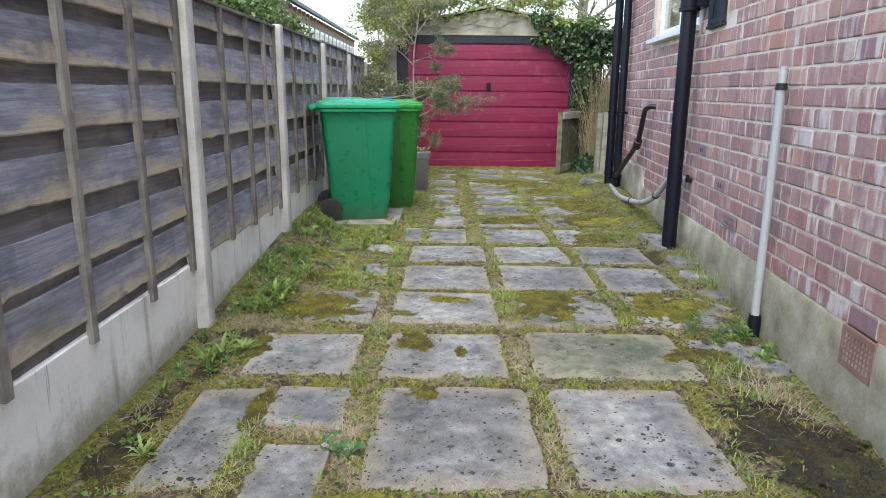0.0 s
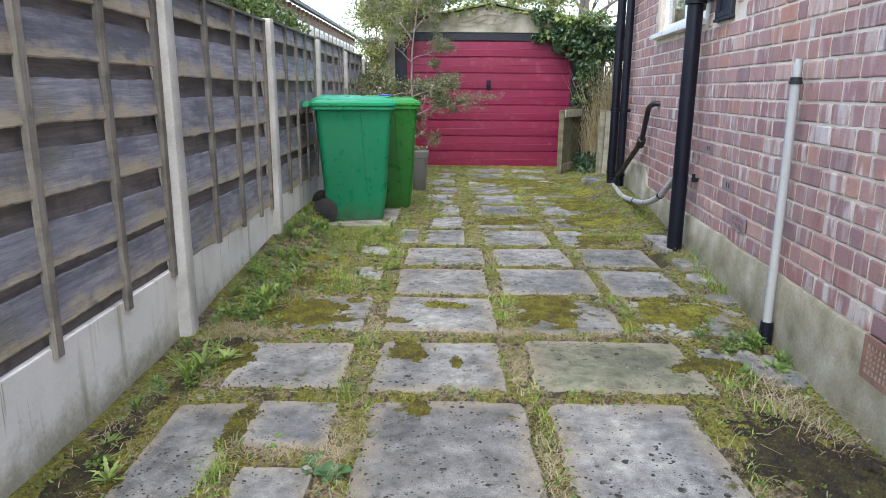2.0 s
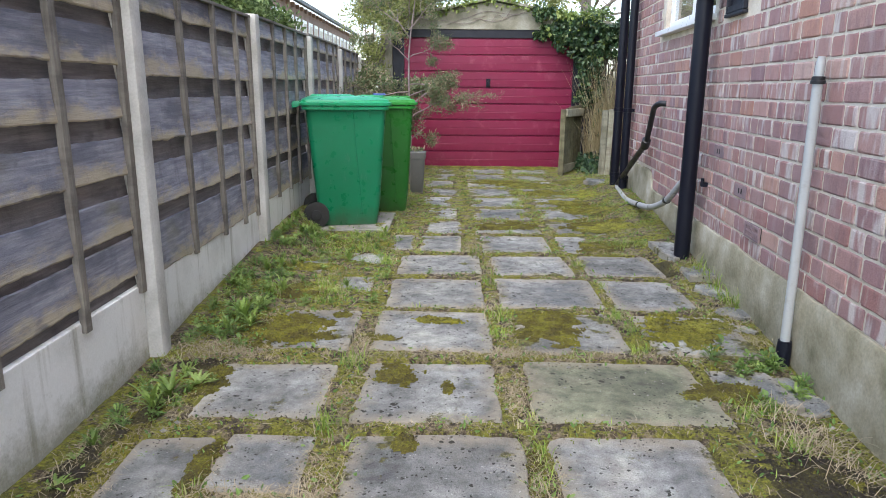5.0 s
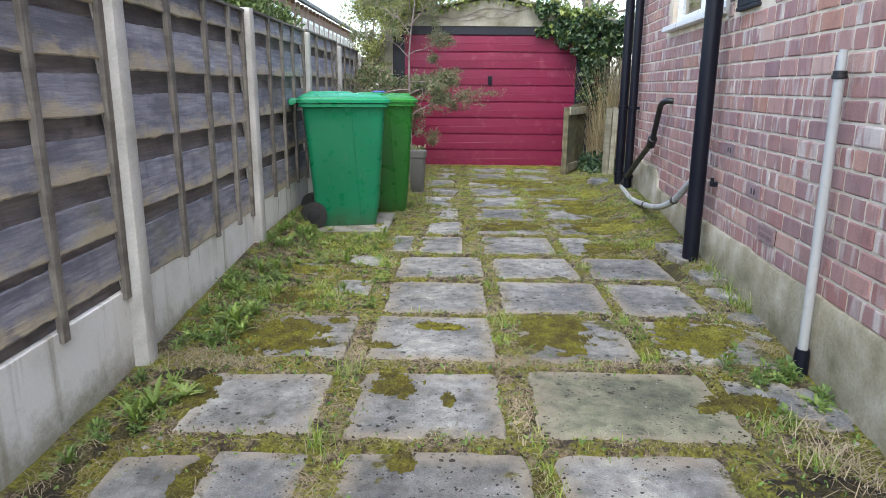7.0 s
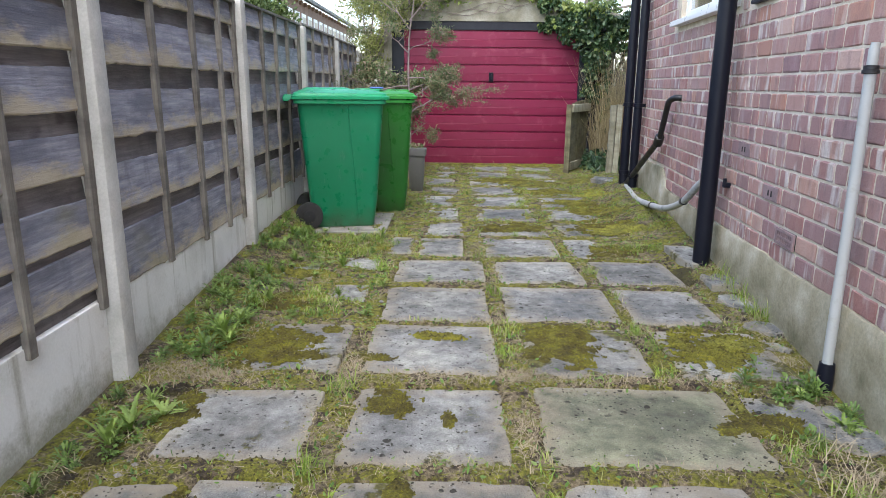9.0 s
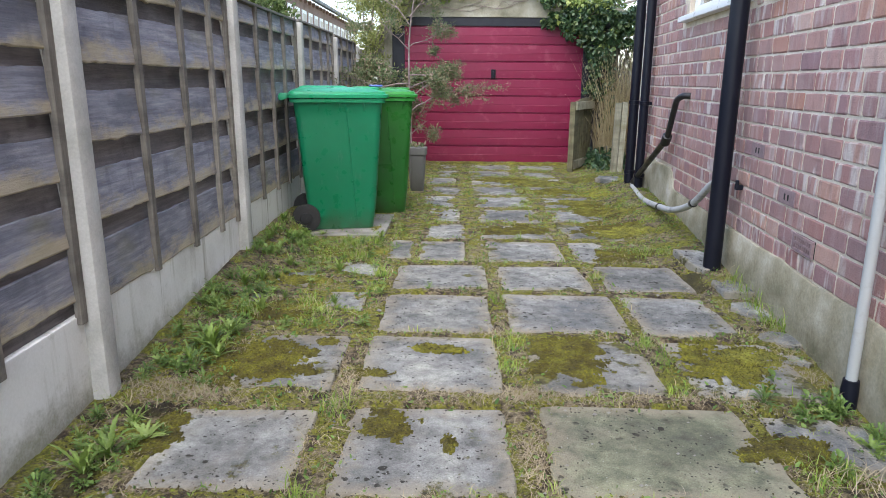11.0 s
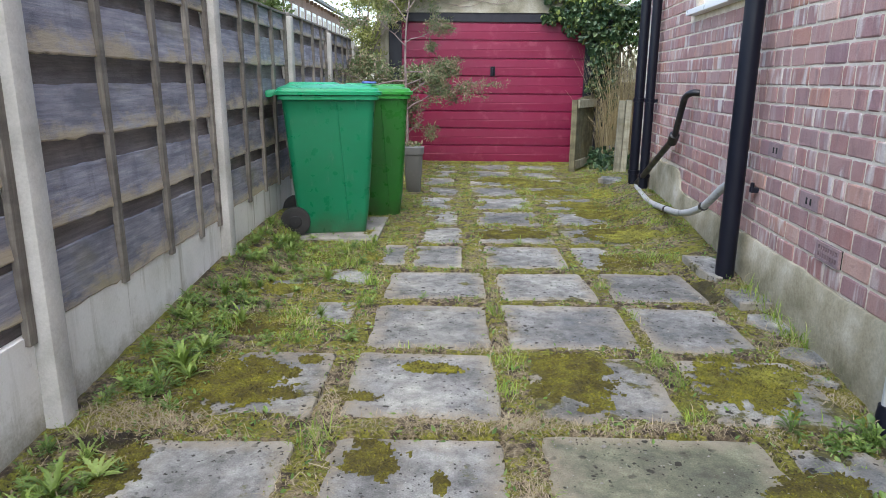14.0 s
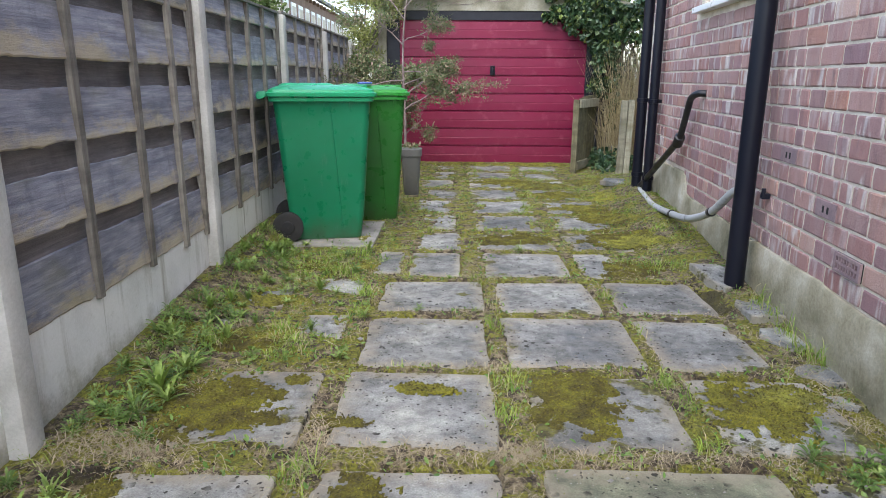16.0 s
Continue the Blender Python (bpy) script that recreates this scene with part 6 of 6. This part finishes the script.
def build_litter():
    """Low moss cushions and small flat leaves in the joints and over the slab edges."""
    rng = random.Random(93)
    v, f = [], []
    lv = []
    for k in range(90000):
        y = 1.9 + 9.3 * rng.random() ** 1.4
        x = rng.uniform(-1.1, 2.3)
        if x < fence_x(y) + 0.02 or x > wall_x(y) - 0.03:
            continue
        d = inside(x, y) - creep(x, y)
        n = noise.noise(Vector((x * 4, y * 4, 13))) + 0.5 * noise.noise(Vector((x * 15, y * 15, 14)))
        if d > 0.0 and not (d < 0.05 and rng.random() < 0.10 + 0.3 * n):
            continue
        if d <= 0.0 and rng.random() > 0.5 + 0.7 * n:
            continue
        z = max(ground_z(x, y), 0.004 + bank(x, y) * 0.8 if d > 0 else -1)
        if rng.random() < (0.3 if x < -0.1 and y > 3.3 else 0.16):
            lv.append((x, y, z + 0.006))
            continue
        r, h = rng.uniform(0.003, 0.009), rng.uniform(0.003, 0.009)
        i = len(v)
        a0 = rng.random() * 6.28
        for q in range(5):
            a = a0 + q * 1.2566
            rr = r * rng.uniform(0.7, 1.2)
            v.append((x + rr * math.cos(a), y + rr * math.sin(a), z - 0.002))
        v.append((x + rng.gauss(0, 0.002), y + rng.gauss(0, 0.002), z + h))
        f += [(i + q, i + (q + 1) % 5, i + 5) for q in range(5)]
    ob = new("moss_tufts", raw("moss_tufts", v, f, TUFT))
    tagged(ob, "tiny tufts of moss and crumbs of soil in the joints", "moss", kind="stuff")
    v, f = leaves(rng, lv, 0.024, 0.6, 0.45)
    ob = new("small_leaves", raw("small_leaves", v, f, WEED))
    tagged(ob, "tiny green leaves of low weeds in the joints", "weeds", kind="stuff")


build_litter()


def build_pebbles():
    rng = random.Random(91)
    v, f = [], []
    for k in range(420):
        x, y = rng.uniform(-0.95, 1.9), rng.uniform(2.0, 6.5)
        s = rng.uniform(0.003, 0.008) if k > 40 else rng.uniform(0.008, 0.016)
        z = (0.010 if in_slab(x, y, 0.02) else ground_z(x, y)) + s * 0.3
        i = len(v)
        v += [(x + s, y, z), (x, y + s * 0.8, z), (x - s * 1.1, y, z), (x, y - s, z), (x, y, z + s * 0.7), (x, y, z - s * 0.7)]
        f += [(i + a, i + c, i + 4) for a, c in ((0, 1), (1, 2), (2, 3), (3, 0))] + [(i + c, i + a, i + 5) for a, c in ((0, 1), (1, 2), (2, 3), (3, 0))]
    ob = new("pebbles", raw("pebbles", v, f, STONE))
    tagged(ob, "small grey pebbles and grit on the paving", "pebbles", kind="stuff")
    tv, tf = [], []
    for k in range(900):
        x, y = rng.uniform(-1.0, 1.95), rng.uniform(2.0, 7)
        if in_slab(x, y, -0.01) and rng.random() < 0.85:
            continue
        a, l, w = rng.uniform(0, 6.28), rng.uniform(0.02, 0.09), rng.uniform(0.001, 0.0022)
        z = ground_z(x, y) + 0.016
        up = rng.uniform(-0.004, 0.012)
        dx, dy = math.cos(a), math.sin(a)
        i = len(tv)
        tv += [(x - dy * w, y + dx * w, z), (x + dy * w, y - dx * w, z), (x + dx * l + dy * w, y + dy * l - dx * w, z + up), (x + dx * l - dy * w, y + dy * l + dx * w, z + up)]
        tf.append((i, i + 1, i + 2, i + 3))
    ob = new("straw_litter", raw("straw_litter", tv, tf, STRAW))
    tagged(ob, "scattered dry stalks lying on the ground", "straw", kind="stuff")


build_pebbles()


# ---- bricks ----
def brick_verts(l, h, seed):
    """A worn brick: its face has crumbled, rounded corners; local y runs along the wall."""
    rng = random.Random(seed)
    def ring(x, inset, cut, j):
        out = []
        for cy, cz, sy, sz in ((0, 0, 1, 1), (l, 0, -1, 1), (l, h, -1, -1), (0, h, 1, -1)):
            a, b2 = cut * rng.uniform(0.5, 1.6), cut * rng.uniform(0.5, 1.6)
            two = [(cy + sy * inset, cz + sz * (inset + a)), (cy + sy * (inset + b2), cz + sz * inset)]
            out += two if sy * sz > 0 else two[::-1]
        mids = []
        for k in range(8):
            mids.append(out[k])
            if k % 2:
                n = out[(k + 1) % 8]
                mids.append(((out[k][0] + n[0]) / 2, (out[k][1] + n[1]) / 2))
        return [(x + rng.uniform(-j, j) * 0.4, y + rng.uniform(-j, j), z + rng.uniform(-j, j)) for y, z in mids]
    x = -0.006 + rng.uniform(-0.0018, 0.0018)
    v = ring(0.0, -0.001, 0.005, 0.002) + ring(-0.0035, 0.000, 0.007, 0.0025) + ring(x, 0.0055, 0.008, 0.002)
    n = len(v) // 3
    f = [(a + k, a + n + k, a + n + (k + 1) % n, a + (k + 1) % n) for a in (0, n) for k in range(n)]
    f.append(tuple(range(3 * n - 1, 2 * n - 1, -1)))
    return v, f


SHAPES = {}
for nm, ln in (("stretcher", 0.207), ("header", 0.100), ("bat", 0.152)):
    SHAPES[nm] = []
    for k in range(5):
        v, f = brick_verts(ln, 0.0835, k + int(ln * 1000))
        SHAPES[nm].append((raw("brick", v, f, BRICK), v, f, ln))


def build_bricks():
    rng = random.Random(101)
    rest_v, rest_f = [], []
    count = 0
    courses = int((Z1 - 0.2) / GAUGE)
    for c in range(courses):
        z = 0.422 + (c - 2) * GAUGE
        u = U0 + rng.uniform(0.0, 0.1)
        while u < U1 - 0.08:
            nm = rng.choices(("stretcher", "header", "bat"), (0.46, 0.38, 0.16))[0]
            me, v, f, ln = rng.choice(SHAPES[nm])
            for v0, v1, z0, z1 in VENTS[1:]:
                if abs(z - z0) < 0.03:
                    if u < v0 - 0.01 < u + ln + 0.05:
                        u, ln = v0 - 0.013 - max(0.05, v0 - 0.013 - u), max(0.05, v0 - 0.013 - u)
                    elif v0 - 0.012 < u < v1 + 0.013:
                        u = v1 + 0.013
            full = SHAPES[nm][0][3]
            a, u = u, u + ln + 0.018
            if a + ln > U1:
                continue
            if a < WIN[1] + 0.01 and a + ln > WIN[0] - 0.01 and z + 0.08 > WIN[2] - 0.05 and z < WIN[3]:
                continue
            if z + 0.02 < plinth_top(a + ln / 2):
                continue
            if any(a < v1 + 0.004 and a + ln > v0 - 0.004 and z < z1 - 0.01 and z + 0.083 > z0 + 0.01 for v0, v1, z0, z1 in VENTS[:1]):
                continue
            if a < 1.66 and a + ln > 1.28 and z + 0.08 > 1.70:
                continue
            if a < 1.75 and z < 1.9 and a > -1.2 and count < 300:
                ob = new("brick", me)
                ob.parent = wall_east
                ob.location = (0, a, z)
                ob.scale = (1, ln / full, 1)
                count += 1
            else:
                i = len(rest_v)
                rest_v += [(q[0], q[1] * ln / full + a, q[2] + z) for q in v]
                rest_f += [tuple(i + k for k in q) for q in f]
    ob = new("brickwork", raw("brickwork", rest_v, rest_f, BRICK_REST))
    ob.parent = wall_east
    tagged(ob, kind="stuff")


build_bricks()
